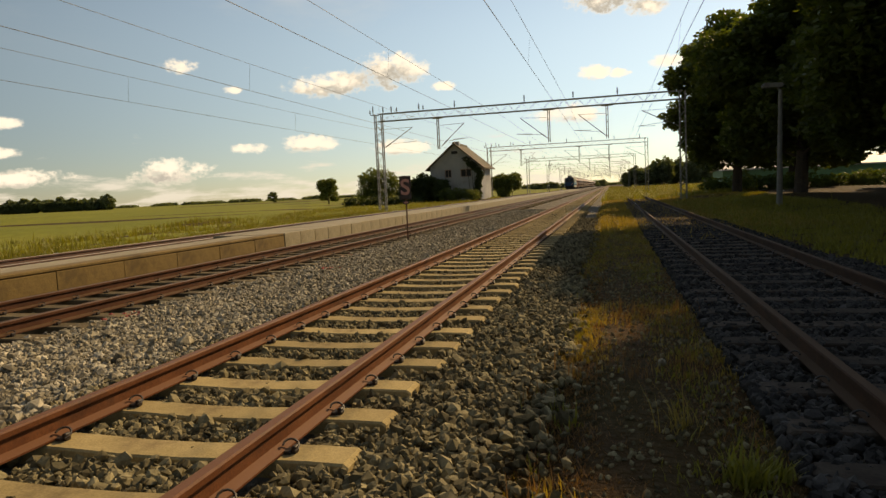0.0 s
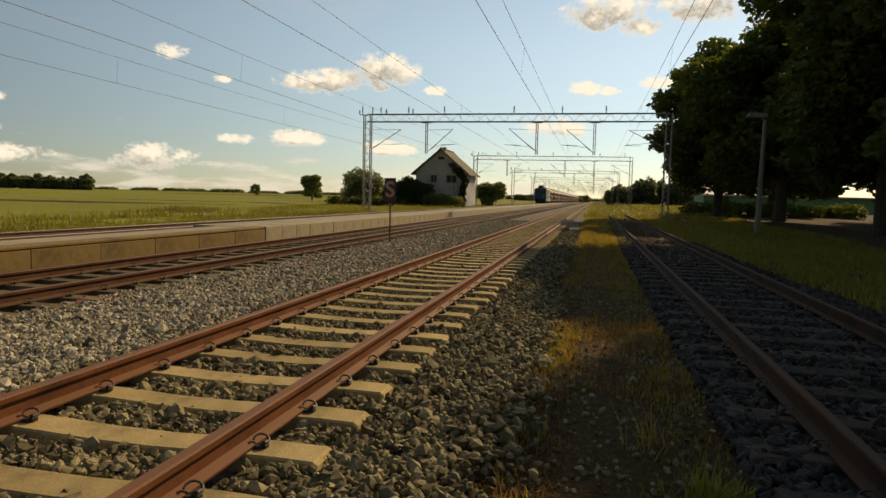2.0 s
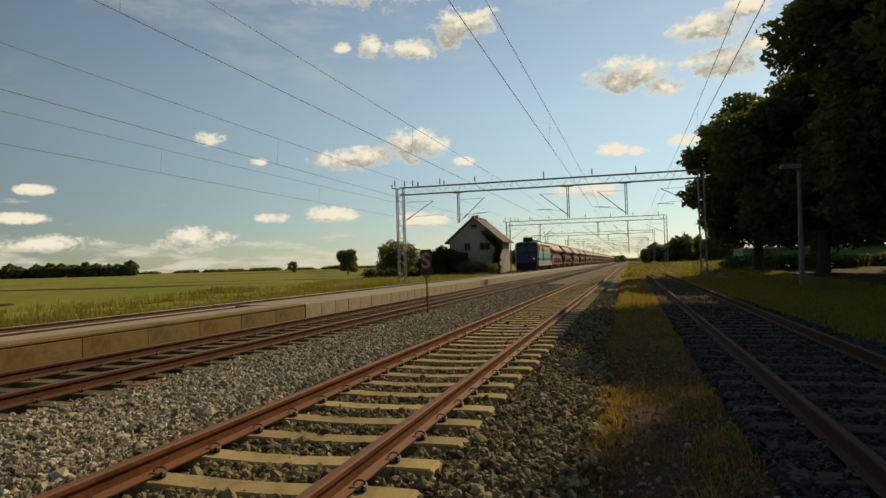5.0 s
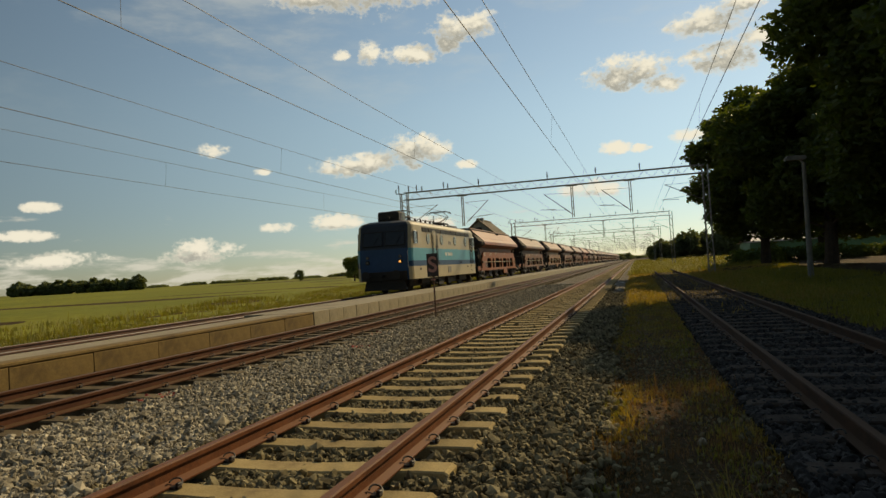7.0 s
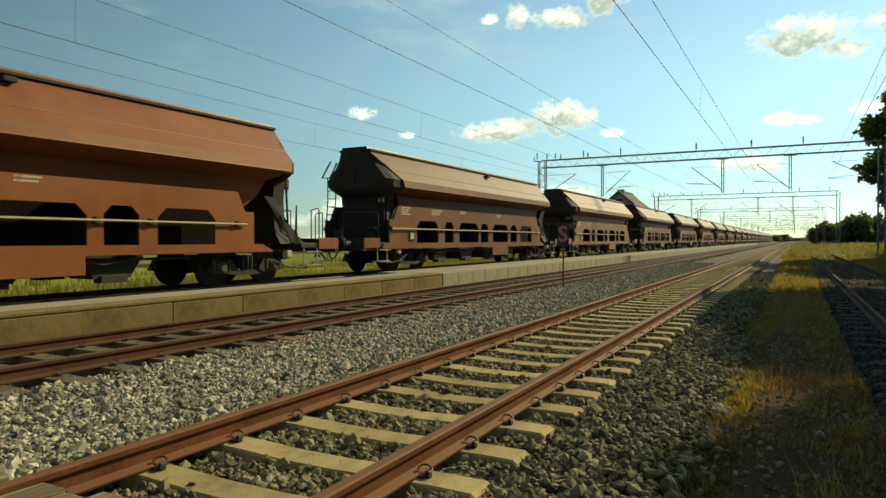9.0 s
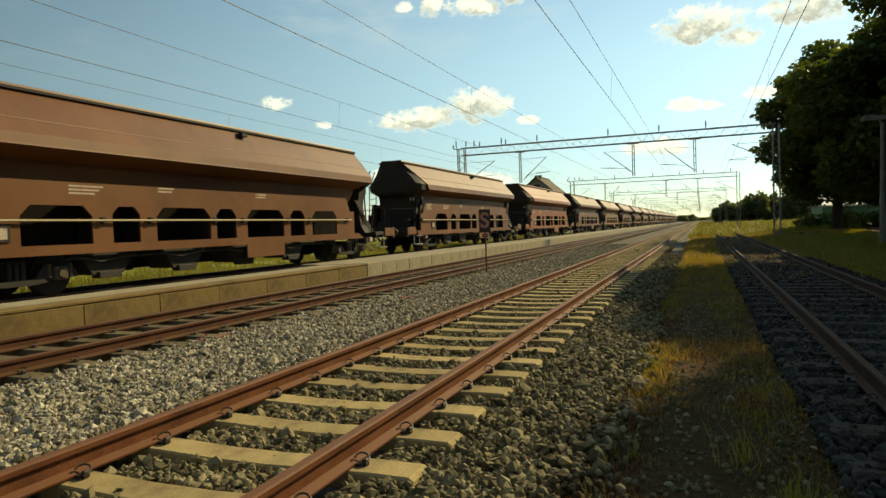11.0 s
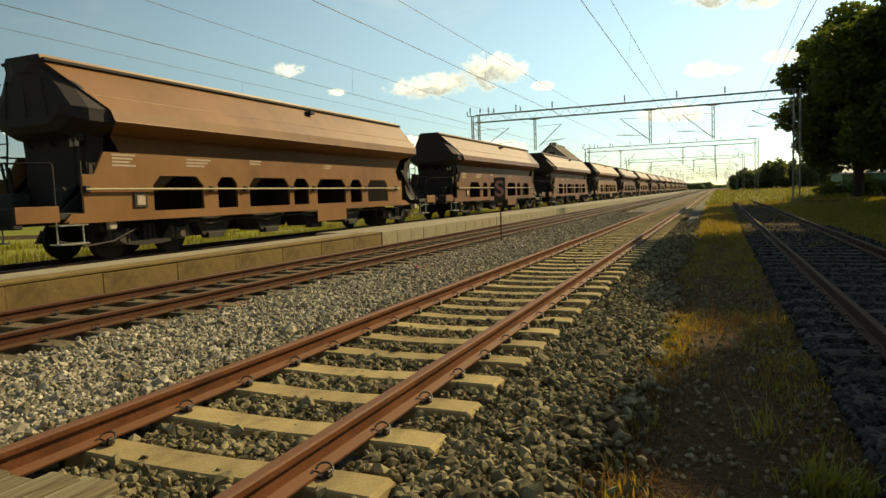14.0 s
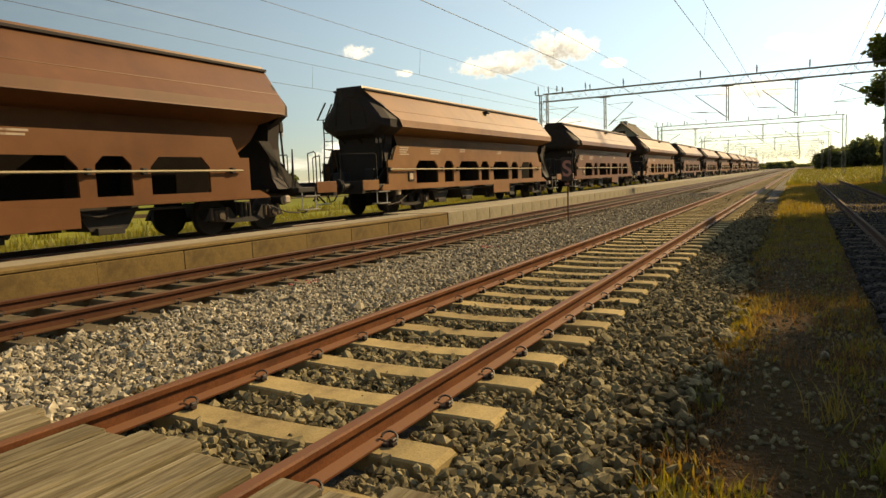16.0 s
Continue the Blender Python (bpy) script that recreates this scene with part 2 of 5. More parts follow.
CERAMIC = mat("brown_insulator", (0.05, 0.03, 0.025), (0.07, 0.04, 0.03), rough=0.25, bump=0)
PLANK = mat("weathered_plank", (0.153, 0.125, 0.072), (0.297, 0.254, 0.162), (0.077, 0.052, 0.025), scale=9, fine=60, rough=0.95, bump=0.9, dist=0.008, rand=0.22, spec=0.12, mottle=0.4, along=1)
GLASS_DK = mat("dark_glass", (0.015, 0.02, 0.024), (0.02, 0.026, 0.03), rough=0.14, bump=0)


# ---- mesh helpers ----
class Shape:
    """Vertices and faces gathered from simple forms; each form takes the material slot that is set when it is added."""

    def __init__(self):
        self.v, self.f, self.s, self.slot = [], [], [], 0

    def add(self, verts, faces):
        n = len(self.v)
        self.v += [tuple(p) for p in verts]
        self.f += [tuple(i + n for i in f) for f in faces]
        self.s += [self.slot] * len(faces)
        return self

    def box(self, x0, x1, y0, y1, z0, z1, c=0.0):
        if c <= 0:
            vs = [(x, y, z) for x in (x0, x1) for y in (y0, y1) for z in (z0, z1)]
            return self.add(vs, [(0, 1, 3, 2), (4, 6, 7, 5), (0, 4, 5, 1), (2, 3, 7, 6), (0, 2, 6, 4), (1, 5, 7, 3)])
        prof = [(x0 + c, z0), (x1 - c, z0), (x1, z0 + c), (x1, z1 - c), (x1 - c, z1), (x0 + c, z1), (x0, z1 - c), (x0, z0 + c)]
        return self.prism(prof, y0, y1, inset=c)

    def prism(self, prof, y0, y1, inset=0.0, caps=True, axis="y"):
        """A profile of (x, z) swept along y (or, with axis x, a profile of (y, z) swept along x)."""
        n = len(prof)
        cx, cz = sum(p[0] for p in prof) / n, sum(p[1] for p in prof) / n
        rings = [(y0, 1), (y1, 1)]
        if inset:
            s = 1 - inset / max(0.001, max(abs(p[0] - cx) for p in prof))
            rings = [(y0, s), (y0 + inset, 1), (y1 - inset, 1), (y1, s)]
        vs = []
        for y, s in rings:
            for a, b in prof:
                a, b = cx + (a - cx) * s, cz + (b - cz) * s
                vs.append((a, y, b) if axis == "y" else (y, a, b))
        fs = [(r * n + i, r * n + (i + 1) % n, (r + 1) * n + (i + 1) % n, (r + 1) * n + i) for r in range(len(rings) - 1) for i in range(n)]
        if caps:
            fs += [tuple(reversed(range(n))), tuple(range((len(rings) - 1) * n, len(rings) * n))]
        return self.add(vs, fs)

    def rod(self, p, q, r, n=8, r2=None, caps=True):
        p, q = Vector(p), Vector(q)
        d = (q - p).normalized()
        u = d.orthogonal().normalized()
        w = d.cross(u)
        vs = []
        for c, rr in ((p, r), (q, r if r2 is None else r2)):
            vs += [c + rr * (math.cos(k * 2 * math.pi / n) * u + math.sin(k * 2 * math.pi / n) * w) for k in range(n)]
        fs = [(i, (i + 1) % n, n + (i + 1) % n, n + i) for i in range(n)]
        if caps:
            fs += [tuple(reversed(range(n))), tuple(range(n, 2 * n))]
        return self.add(vs, fs)

    def path(self, pts, r, n=6):
        """A tube through the points."""
        pts = [Vector(p) for p in pts]
        vs, u = [], None
        for k, p in enumerate(pts):
            d = (pts[min(k + 1, len(pts) - 1)] - pts[max(k - 1, 0)])
            d = d.normalized() if d.length > 1e-6 else (pts[1] - pts[0]).normalized()
            u = d.orthogonal() if u is None else u - d * u.dot(d)
            u = (u if u.length > 1e-4 else d.orthogonal()).normalized()
            w = d.cross(u)
            vs += [p + r * (math.cos(i * 2 * math.pi / n) * u + math.sin(i * 2 * math.pi / n) * w) for i in range(n)]
        fs = [(k * n + i, k * n + (i + 1) % n, (k + 1) * n + (i + 1) % n, (k + 1) * n + i) for k in range(len(pts) - 1) for i in range(n)]
        fs += [tuple(reversed(range(n))), tuple(range(len(vs) - n, len(vs)))]
        return self.add(vs, fs)

    def disc(self, c, r, depth, axis="x", n=24, bevel=0.0):
        d = Vector((1, 0, 0)) if axis == "x" else Vector((0, 1, 0)) if axis == "y" else Vector((0, 0, 1))
        c = Vector(c)
        if bevel:
            self.rod(c - d * depth / 2, c - d * (depth / 2 - bevel), r - bevel, n, r)
            self.rod(c - d * (depth / 2 - bevel), c + d * (depth / 2 - bevel), r, n)
            return self.rod(c + d * (depth / 2 - bevel), c + d * depth / 2, r, n, r - bevel)
        return self.rod(c - d * depth / 2, c + d * depth / 2, r, n)


def mesh_of(name, shape, mats, smooth=False):
    me = bpy.data.meshes.new(name)
    me.from_pydata(shape.v, [], shape.f)
    for m in mats if isinstance(mats, (list, tuple)) else [mats]:
        me.materials.append(m)
    if any(shape.s):
        me.polygons.foreach_set("material_index", shape.s)
    bm = bmesh.new()
    bm.from_mesh(me)
    bmesh.ops.recalc_face_normals(bm, faces=bm.faces)
    bm.to_mesh(me)
    bm.free()
    if smooth:
        me.polygons.foreach_set("use_smooth", [True] * len(me.polygons))
        me.set_sharp_from_angle(angle=radians(35))
    me.update()
    return me


def part(name, shape, mats, parent=None, label="", smooth=False, at=None):
    ob = new(name, mesh_of(name, shape, mats, smooth))
    if parent is not None:
        ob.parent = parent
    if at is not None:
        ob.matrix_basis = at
    return tagged(ob, label)


def thing(name, label, category, group="", m=None, kind=""):
    ob = new(name)
    ob.empty_display_size = 0.2
    if m is not None:
        ob.matrix_basis = m
    return tagged(ob, label, category, group, kind)


def raw_mesh(name, verts, faces, mats, slots=None):
    """A mesh from numpy arrays: verts (n, 3), faces (m, k)."""
    me = bpy.data.meshes.new(name)
    me.from_pydata(verts.tolist(), [], faces.tolist())
    for m in mats if isinstance(mats, (list, tuple)) else [mats]:
        me.materials.append(m)
    if slots is not None:
        me.polygons.foreach_set("material_index", np.asarray(slots, dtype=np.int32))
    me.update()
    return me


def sheet(name, xs, ys, height, material):
    xs, ys = np.asarray(xs, float), np.asarray(ys, float)
    gx, gy = np.meshgrid(xs, ys)
    v = np.stack([gx.ravel(), gy.ravel(), height(gx, gy).ravel()], 1)
    nx, ny = len(xs), len(ys)
    i = (np.arange(ny - 1)[:, None] * nx + np.arange(nx - 1)[None]).ravel()
    ob = new(name, raw_mesh(name, v, np.stack([i, i + 1, i + nx + 1, i + nx], 1), material))
    ob.data.polygons.foreach_set("use_smooth", [True] * len(ob.data.polygons))
    return ob


rng = np.random.default_rng(7)

# ---- ground ----
TRACK_NEAR, TRACK_MID, TRACK_TRAIN, TRACK_SIDE = 0.0, -4.78, -10.62, 4.72
TRAIN_Z = 0.1


def step(v, a, b):
    t = np.clip((v - a) / (b - a), 0, 1)
    return t * t * (3 - 2 * t)


def ground_z(x, y):
    """Height of the land: a strip of grass beside the tracks, a shallow ditch and the field beyond."""
    x, y = np.asarray(x, float), np.asarray(y, float)
    z = -0.45 + 0.23 * step(x, 1.6, 2.3) * (1 - 0.3 * step(x, 3.2, 4.0) * (1 - step(x, 5.8, 6.6)))
    z = z + 0.35 * step(x, 6.5, 12) * step(y, 15, 45)
    z = z + 0.06 * np.sin(x * 0.9 + y * 0.35) * step(np.abs(x - 4.7), 2.2, 5)
    left = step(-x, 12.6, 14.5)
    z = z + left * (0.28 * step(y, 20, 60) - 0.1 * step(-x, 15, 22) + 0.1 * np.sin(x * 0.5) * np.cos(y * 0.23))
    return z


def spread(near, far, n):
    """Coordinates from near to far, ever wider apart."""
    return [near + (far - near) * (k / n) ** 3 for k in range(1, n + 1)]


gx = [-v for v in spread(30, 4500, 14)][::-1] + list(np.linspace(-30, 24, 109)) + spread(24, 4500, 14)
gy = [-v for v in spread(14, 1500, 10)][::-1] + list(np.linspace(-14, 60, 112)) + spread(60, 4800, 26)
ground = sheet("ground", gx, gy, ground_z, EARTH)
tagged(ground, "rough grassy earth beside the railway tracks", "ground", kind="structure")

fx = [-v for v in spread(17, 4400, 40)][::-1]
fy = [-v for v in spread(30, 1400, 10)][::-1] + list(np.linspace(-30, 120, 76)) + spread(120, 4600, 26)
field = sheet("field", fx + [-17.0, -16.2], fy, lambda x, y: ground_z(x, y) + 0.06 - 0.3 * step(x, -17.2, -16.2) + 0.05 * np.sin(x * 0.8) * np.sin(y * 0.5), FIELD)
tagged(field, "flat green crop field reaching to the horizon", "field", kind="structure")


def bed(name, x0, x1, top, y1, label):
    xs = np.r_[x0 - 0.5, x0 - 0.2, np.arange(x0, x1, 0.12), x1, x1 + 0.2, x1 + 0.5]
    ys = np.r_[-60, -30, np.arange(-8, 26, 0.12), np.arange(26, 80, 1.0), np.arange(80, y1, 12.0), y1]
    r = np.random.default_rng(int(abs(x0) * 10)).normal(0, 0.012, (len(ys), len(xs)))
    ob = sheet(name, xs, ys, lambda x, y: top + r - 0.06 * (np.abs(x - TRACK_MID) < 1.45) - 0.4 * step(x, x1, x1 + 0.5) - 0.4 * step(-x, -x0, -x0 + 0.5), BALLAST)
    return tagged(ob, label, "ballast", kind="structure")


bed("ballast_bed", -6.5, 1.75, -0.265, 900, "crushed stone ballast under two railway tracks")
bed("ballast_bed", -13.0, -8.3, -0.14, 900, "crushed stone ballast under the far track")
bed("ballast_bed", 3.6, 6.2, -0.22, 70, "grey crushed stone ballast under the siding")

# ---- tracks ----
RAIL = [(-0.07, -0.159), (0.07, -0.159), (0.07, -0.148), (0.014, -0.125), (0.009, -0.05), (0.035, -0.04), (0.036, -0.01),
        (0.028, 0), (-0.028, 0), (-0.036, -0.01), (-0.035, -0.04), (-0.009, -0.05), (-0.014, -0.125), (-0.07, -0.148)]
PITCH, FIRST = 0.632, 0.07


def sleeper_mesh(material, half=1.3, wide=0.11, dip=0.04, low=-0.40):
    s = Shape()
    xs = [-half, -half + 0.03, -0.95, -0.5, -0.2, 0.2, 0.5, 0.95, half - 0.03, half]
    tops = [-0.19, -0.168, -0.165, -0.165 - dip * 0.5, -0.165 - dip, -0.165 - dip, -0.165 - dip * 0.5, -0.165, -0.168, -0.19]
    vs, fs = [], []
    for x, z in zip(xs, tops):
        vs += [(x, -wide - 0.045, low), (x, -wide - 0.012, z - 0.012), (x, -wide, z), (x, wide, z), (x, wide + 0.012, z - 0.012), (x, wide + 0.045, low)]
    for k in range(len(xs) - 1):
        fs += [(k * 6 + i, k * 6 + i + 1, k * 6 + i + 7, k * 6 + i + 6) for i in range(5)]
    fs += [tuple(range(6)), tuple(range(len(vs) - 6, len(vs)))]
    s.add(vs, fs)
    return mesh_of("sleeper", s, material)


def clip_shape(s, x, y, side):
    """A sprung steel loop that holds the rail's foot, with its shoulder."""
    pts = []
    for k in range(9):
        a = -0.4 + k * 0.52
        pts.append((x + side * (0.062 - 0.042 * math.cos(a)), y + 0.035 * math.sin(a) * 1.3, -0.128 + 0.022 * math.sin(a + 0.7)))
    s.path(pts, 0.007, 5)
    s.box(x + side * 0.05 - 0.024, x + side * 0.05 + 0.024, y - 0.036, y + 0.036, -0.17, -0.148, 0.006)
    s.box(x + side * 0.085 - 0.014, x + side * 0.085 + 0.014, y - 0.022, y + 0.022, -0.17, -0.125, 0.005)


def track(name, label, x, z, rail_mat, sleeper_mat, y0, y1, near, clips, half=1.3, wide=0.11, dip=0.022, pitch=PITCH, first=FIRST, jitter=0.012, head_drop=0.0):
    t = thing(name, label, "railway track", m=pose(x, 0, z), kind="structure")
    for sx in (-0.7525, 0.7525):
        s = Shape()
        s.prism([(sx + a, b - head_drop) for a, b in RAIL], y0, y1)
        part("rail", s, rail_mat, t, smooth=False)
    me = sleeper_mesh(sleeper_mat, half, wide, dip)
    k0 = int((y0 - first) / pitch)
    rest_v, rest_f = [], []
    base_v = np.array([v.co[:] for v in me.vertices])
    base_f = [tuple(p.vertices) for p in me.polygons]
    r = random.Random(int(abs(x) * 100) + 3)
    for k in range(k0, int((y1 - first) / pitch)):
        y = first + k * pitch + r.uniform(-jitter, jitter)
        dx, tilt = r.uniform(-0.03, 0.03), r.uniform(-0.8, 0.8)
        if -6 < y < near:
            ob = new("sleeper", me)
            ob.parent = t
            ob.matrix_basis = pose(dx, y, 0, 0, 0, tilt)
        else:
            n = len(rest_v) * len(base_v)
            rest_v.append(base_v + (dx, y, 0))
            rest_f += [tuple(i + n for i in f) for f in base_f]
    me2 = bpy.data.meshes.new("sleepers")
    me2.from_pydata(np.concatenate(rest_v).tolist(), [], rest_f)
    me2.materials.append(sleeper_mat)
    ob = new("far_sleepers", me2)
    ob.parent = t
    tagged(ob, kind="stuff")
    s = Shape()
    for k in range(int((-4 - first) / pitch), int((clips - first) / pitch)):
        for sx in (-0.7525, 0.7525):
            for side in (-1, 1):
                clip_shape(s, sx + side * 0.035, first + k * pitch, side)
    tagged(part("rail_clips", s, CLIPS, t, "dark sprung steel rail clips"), kind="stuff")
    return t


track("near_track", "rusty railway track on pale concrete sleepers", TRACK_NEAR, 0, RUST, SLEEPER, -60, 900, 60, 24, half=1.2)
track("middle_track", "brown railway track on dark sleepers beside the platform", TRACK_MID, 0, RUST2, SLEEPER2, -60, 900, 60, 24, wide=0.12, dip=0.0, first=0.2)
track("train_track", "railway track with polished rails behind the platform", TRACK_TRAIN, TRAIN_Z, BRIGHT, SLEEPER2, -60, 900, 30, 5, dip=0.0, first=0.31)
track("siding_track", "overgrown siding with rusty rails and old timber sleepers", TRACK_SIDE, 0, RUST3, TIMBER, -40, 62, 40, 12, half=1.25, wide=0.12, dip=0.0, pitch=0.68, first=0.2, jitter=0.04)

# plank crossing over the near track
crossing = thing("plank_crossing", "level crossing of weathered grey planks between the rails", "crossing")
rr = random.Random(5)
for x0, x1, n, yb in ((-1.75, -0.83, 4, -1.22), (-0.66, 0.66, 6, -1.2), (0.83, 1.55, 3, -1.22)):
    w = (x1 - x0) / n
    for k in range(n):
        s = Shape()
        e = yb - rr.uniform(0.0, 0.16)
        s.box(-w / 2 + 0.012, w / 2 - 0.012, e - 3.6, e, -0.09, rr.uniform(-0.02, 0.012), 0.012)
        part("plank", s, PLANK, crossing, at=pose(x0 + (k + 0.5) * w, 0, 0, 0, 0, rr.uniform(-0.25, 0.25)))

# ---- platform ----
platform = thing("platform", "low island platform with stained and newer concrete edge panels", "platform", kind="structure")
s = Shape()
s.box(-8.0, -6.56, -60, 14.0, -0.3, 0.225)
s.box(-8.75, -6.56, 14.0, 200, -0.3, 0.235)
part("platform_top", s, CONC_TOP, platform, "worn concrete platform surface")
s = Shape()
s.box(-6.82, -6.47, -60, 13.98, 0.19, 0.262, 0.02)
part("coping", s, CONC_OLD, platform, "rounded old concrete coping")
old, newer = Shape(), Shape()
old.box(-0.05, 0.05, -0.797, 0.797, -0.3, 0.186, 0.008)
newer.box(-0.05, 0.05, -0.49, 0.49, -0.3, 0.255, 0.01)
me_old, me_new = mesh_of("edge_panel", old, CONC_OLD), mesh_of("edge_panel", newer, CONC_NEW)
y = 13.98 - 0.8
while y > -14:
    ob = new("edge_panel", me_old)
    ob.parent, ob.matrix_basis = platform, pose(-6.52 + rr.uniform(-0.008, 0.008), y, rr.uniform(-0.01, 0), 0, 0, rr.uniform(-0.3, 0.3))
    y -= 1.6
y = 14.5
while y < 190:
    ob = new("edge_panel", me_new)
    ob.parent, ob.matrix_basis = platform, pose(-6.5 + rr.uniform(-0.005, 0.005), y, 0, 0, 0, rr.uniform(-0.15, 0.15))
    y += 1.0

# ---- overhead line ----
def gantry(y, k, detailed, label):
    """A lattice portal over all tracks with drop posts, cantilevers and insulators."""
    g = thing("catenary_gantry", label, "gantry", group="gantries over the tracks", m=pose(0, y, 0))
    xl, xr, zt, zb = -15.4, 7.7, 7.67, 7.08
    for x, wide in ((xl, 0.28), (xr, 0.2)):
        s = Shape()
        for dx in (-wide, wide):
            for dy in (-0.2, 0.2):
                s.box(x + dx - 0.035, x + dx + 0.035, dy - 0.035, dy + 0.035, -0.5, zt)
        z, flip = -0.2, 1
        while z < zt - 0.5:
            for dy in (-0.2, 0.2):
                s.rod((x - wide * flip, dy, z), (x + wide * flip, dy, z + 0.5), 0.018, 4, caps=False)
            for dx in (-wide, wide):
                s.rod((x + dx, -0.2 * flip, z), (x + dx, 0.2 * flip, z + 0.5), 0.016, 4, caps=False)
            z, flip = z + 0.5, -flip
        part("mast", s, STEEL, g, "lattice steel mast")
    s = Shape()
    for z in (zt, zb):
        for dy in (-0.2, 0.2):
            s.box(xl, xr, dy - 0.03, dy + 0.03, z - 0.034, z + 0.034)
    n = 44 if detailed else 22
    for i in range(n):
        a, b = xl + (xr - xl) * i / n, xl + (xr - xl) * (i + 1) / n
        za, zb2 = (zb, zt) if i % 2 else (zt, zb)
        for dy in (-0.2, 0.2):
            s.rod((a, dy, za), (b, dy, zb2), 0.008, 4, caps=False)
    part("boom", s, STEEL, g, "slender lattice steel boom")
    for x in (-10.5, -1.85, 2.43):
        s = Shape()
        for dx in (-0.07, 0.07):
            s.box(x + dx - 0.03, x + dx + 0.03, -0.05, 0.05, 4.6, zb)
        s.box(x - 0.4, x + 0.4, -0.1, 0.1, zb - 0.1, zb - 0.02)
        for q in range(5):
            s.box(x - 0.07, x + 0.07, -0.02, 0.02, 4.8 + q * 0.5, 4.84 + q * 0.5)
        part("drop_post", s, STEEL, g)
    for xi, zi, xo, zo in ((-15.1, 4.9, -12.6, 6.48), (-10.25, 4.85, -8.4, 6.5), (-1.9, 4.85, -4.0, 6.55), (2.35, 4.8, 0.35, 6.5), (7.4, 5.2, 4.9, 6.45)):
        s = Shape()
        s.rod((xi, 0, zi), (xo, 0, zo), 0.028, 6)
        d = 1 if xo > xi else -1
        s.rod((xi, 0, 6.45), (xo, 0, zo), 0.014, 5)
        s.rod((xi + d * 0.5, 0, zi + 0.35), (xo + d * 0.3, 0, 5.35), 0.014, 5)
        s.rod((xo + d * 0.3, 0, 5.35), (xo - d * 0.9, 0, 5.30), 0.018, 5)
        part("cantilever", s, STEEL, g)
        s = Shape()
        for q in range(5):
            f = 0.1 + q * 0.035
            p0 = Vector((xi, 0, zi)).lerp(Vector((xo, 0, zo)), f)
            p1 = Vector((xi, 0, zi)).lerp(Vector((xo, 0, zo)), f + 0.016)
            s.rod(p0, p1, 0.055, 8)
        part("insulator", s, CERAMIC, g)
    for x, hgt in ((-16.1, 0.35), (-15.85, 0.7), (-15.0, 0.6), (-14.3, 0.6), (-13.85, 0.45), (-12.0, 0.62), (-11.65, 0.45), (-9.1, 0.62), (-3.65, 0.62), (0.0, 0.6), (3.2, 0.6), (6.75, 0.6)):
        s = Shape()
        s.rod((x, 0, zt), (x, 0, zt + hgt), 0.025, 6)
        for q in range(4):
            s.rod((x, 0, zt + hgt * (0.3 + 0.16 * q)), (x, 0, zt + hgt * (0.38 + 0.16 * q)), 0.062, 8)
        if x < -15.3:
            s.rod((x, 0, zt), (xl, 0, zt - 0.1), 0.03, 5)
        part("pin_insulator", s, CERAMIC, g)
    return g


first_gantry = gantry(48.0, 0, True, "grey steel lattice gantry carrying the overhead line")
for k, y in enumerate((98.0, 147.0, 196.0, 246.0, 296.0, 346.0, 400.0, 460.0)):
    copy_thing(first_gantry, pose(0, y, 0))
for y in (-3.0,):
    copy_thing(first_gantry, pose(0, y - 6.0, 0))

SUPPORTS = [-59.0, -9.0, 48.0, 98.0, 147.0, 196.0, 246.0, 296.0, 346.0, 400.0, 460.0]


def overhead_wire(x, label):
    """Messenger wire that sags between the gantries, the level contact wire and the droppers."""
    w = thing("overhead_line", label, "overhead wire", group="overhead lines")
    cat, con, drop, line = Shape(), Shape(), Shape(), []
    for a, b in zip(SUPPORTS, SUPPORTS[1:]):
        pts = []
        for q in range(13):
            f = q / 12
            pts.append((x + 0.1 * math.sin((a + (b - a) * f) * 0.06), a + (b - a) * f, 6.5 - 3.0 * f * (1 - f) * 0.28))
        line += pts if not line else pts[1:]
        for q in (3, 6, 9):
            drop.rod(pts[q], (x, pts[q][1], 5.31), 0.0035, 4)
    cat.path(line, 0.0075, 5)
    con.path([(x, a, 5.31 + 0.02 * (k % 2)) for k, a in enumerate(SUPPORTS)], 0.0085, 5)
    part("messenger_wire", cat, WIREMAT, w)
    part("contact_wire", con, WIREMAT, w)
    tagged(part("dropper_rest", drop, WIREMAT, w), kind="stuff")


for x, lab in ((-15.7, "outermost overhead wires on the gantry's masts"), (-10.4, "overhead wires above the train's track"), (-4.95, "overhead wires above the middle track"), (0.0, "overhead wires above the near track"), (4.75, "overhead wires above the siding")):
    overhead_wire(x, "thin dark " + lab)

# ---- speed board with a letter ----
PAINT_BLK = mat("faded_black_paint", (0.03, 0.022, 0.022), (0.045, 0.032, 0.03), (0.07, 0.04, 0.03), scale=6, fine=60, rough=0.6, bump=0.1, dist=0.001)
PAINT_RED = mat("faded_sign_letter", (0.42, 0.20, 0.17), (0.5, 0.27, 0.22), scale=8, fine=60, rough=0.6, bump=0)
POSTMAT = mat("rusty_post", (0.09, 0.05, 0.035), (0.14, 0.075, 0.05), scale=6, fine=50, rough=0.8, bump=0.3, dist=0.002)
sign = thing("signal_board", "black trackside board with a faded letter on a rusty post", "sign", m=pose(-3.44, 16.1, 0))
s = Shape()
s.rod((0, 0, -0.5), (0, 0, 1.75), 0.025, 8)
part("post", s, POSTMAT, sign)
s = Shape()
s.box(-0.18, 0.18, -0.045, -0.025, 1.04, 1.75, 0.006)
part("board", s, PAINT_BLK, sign)
s = Shape()
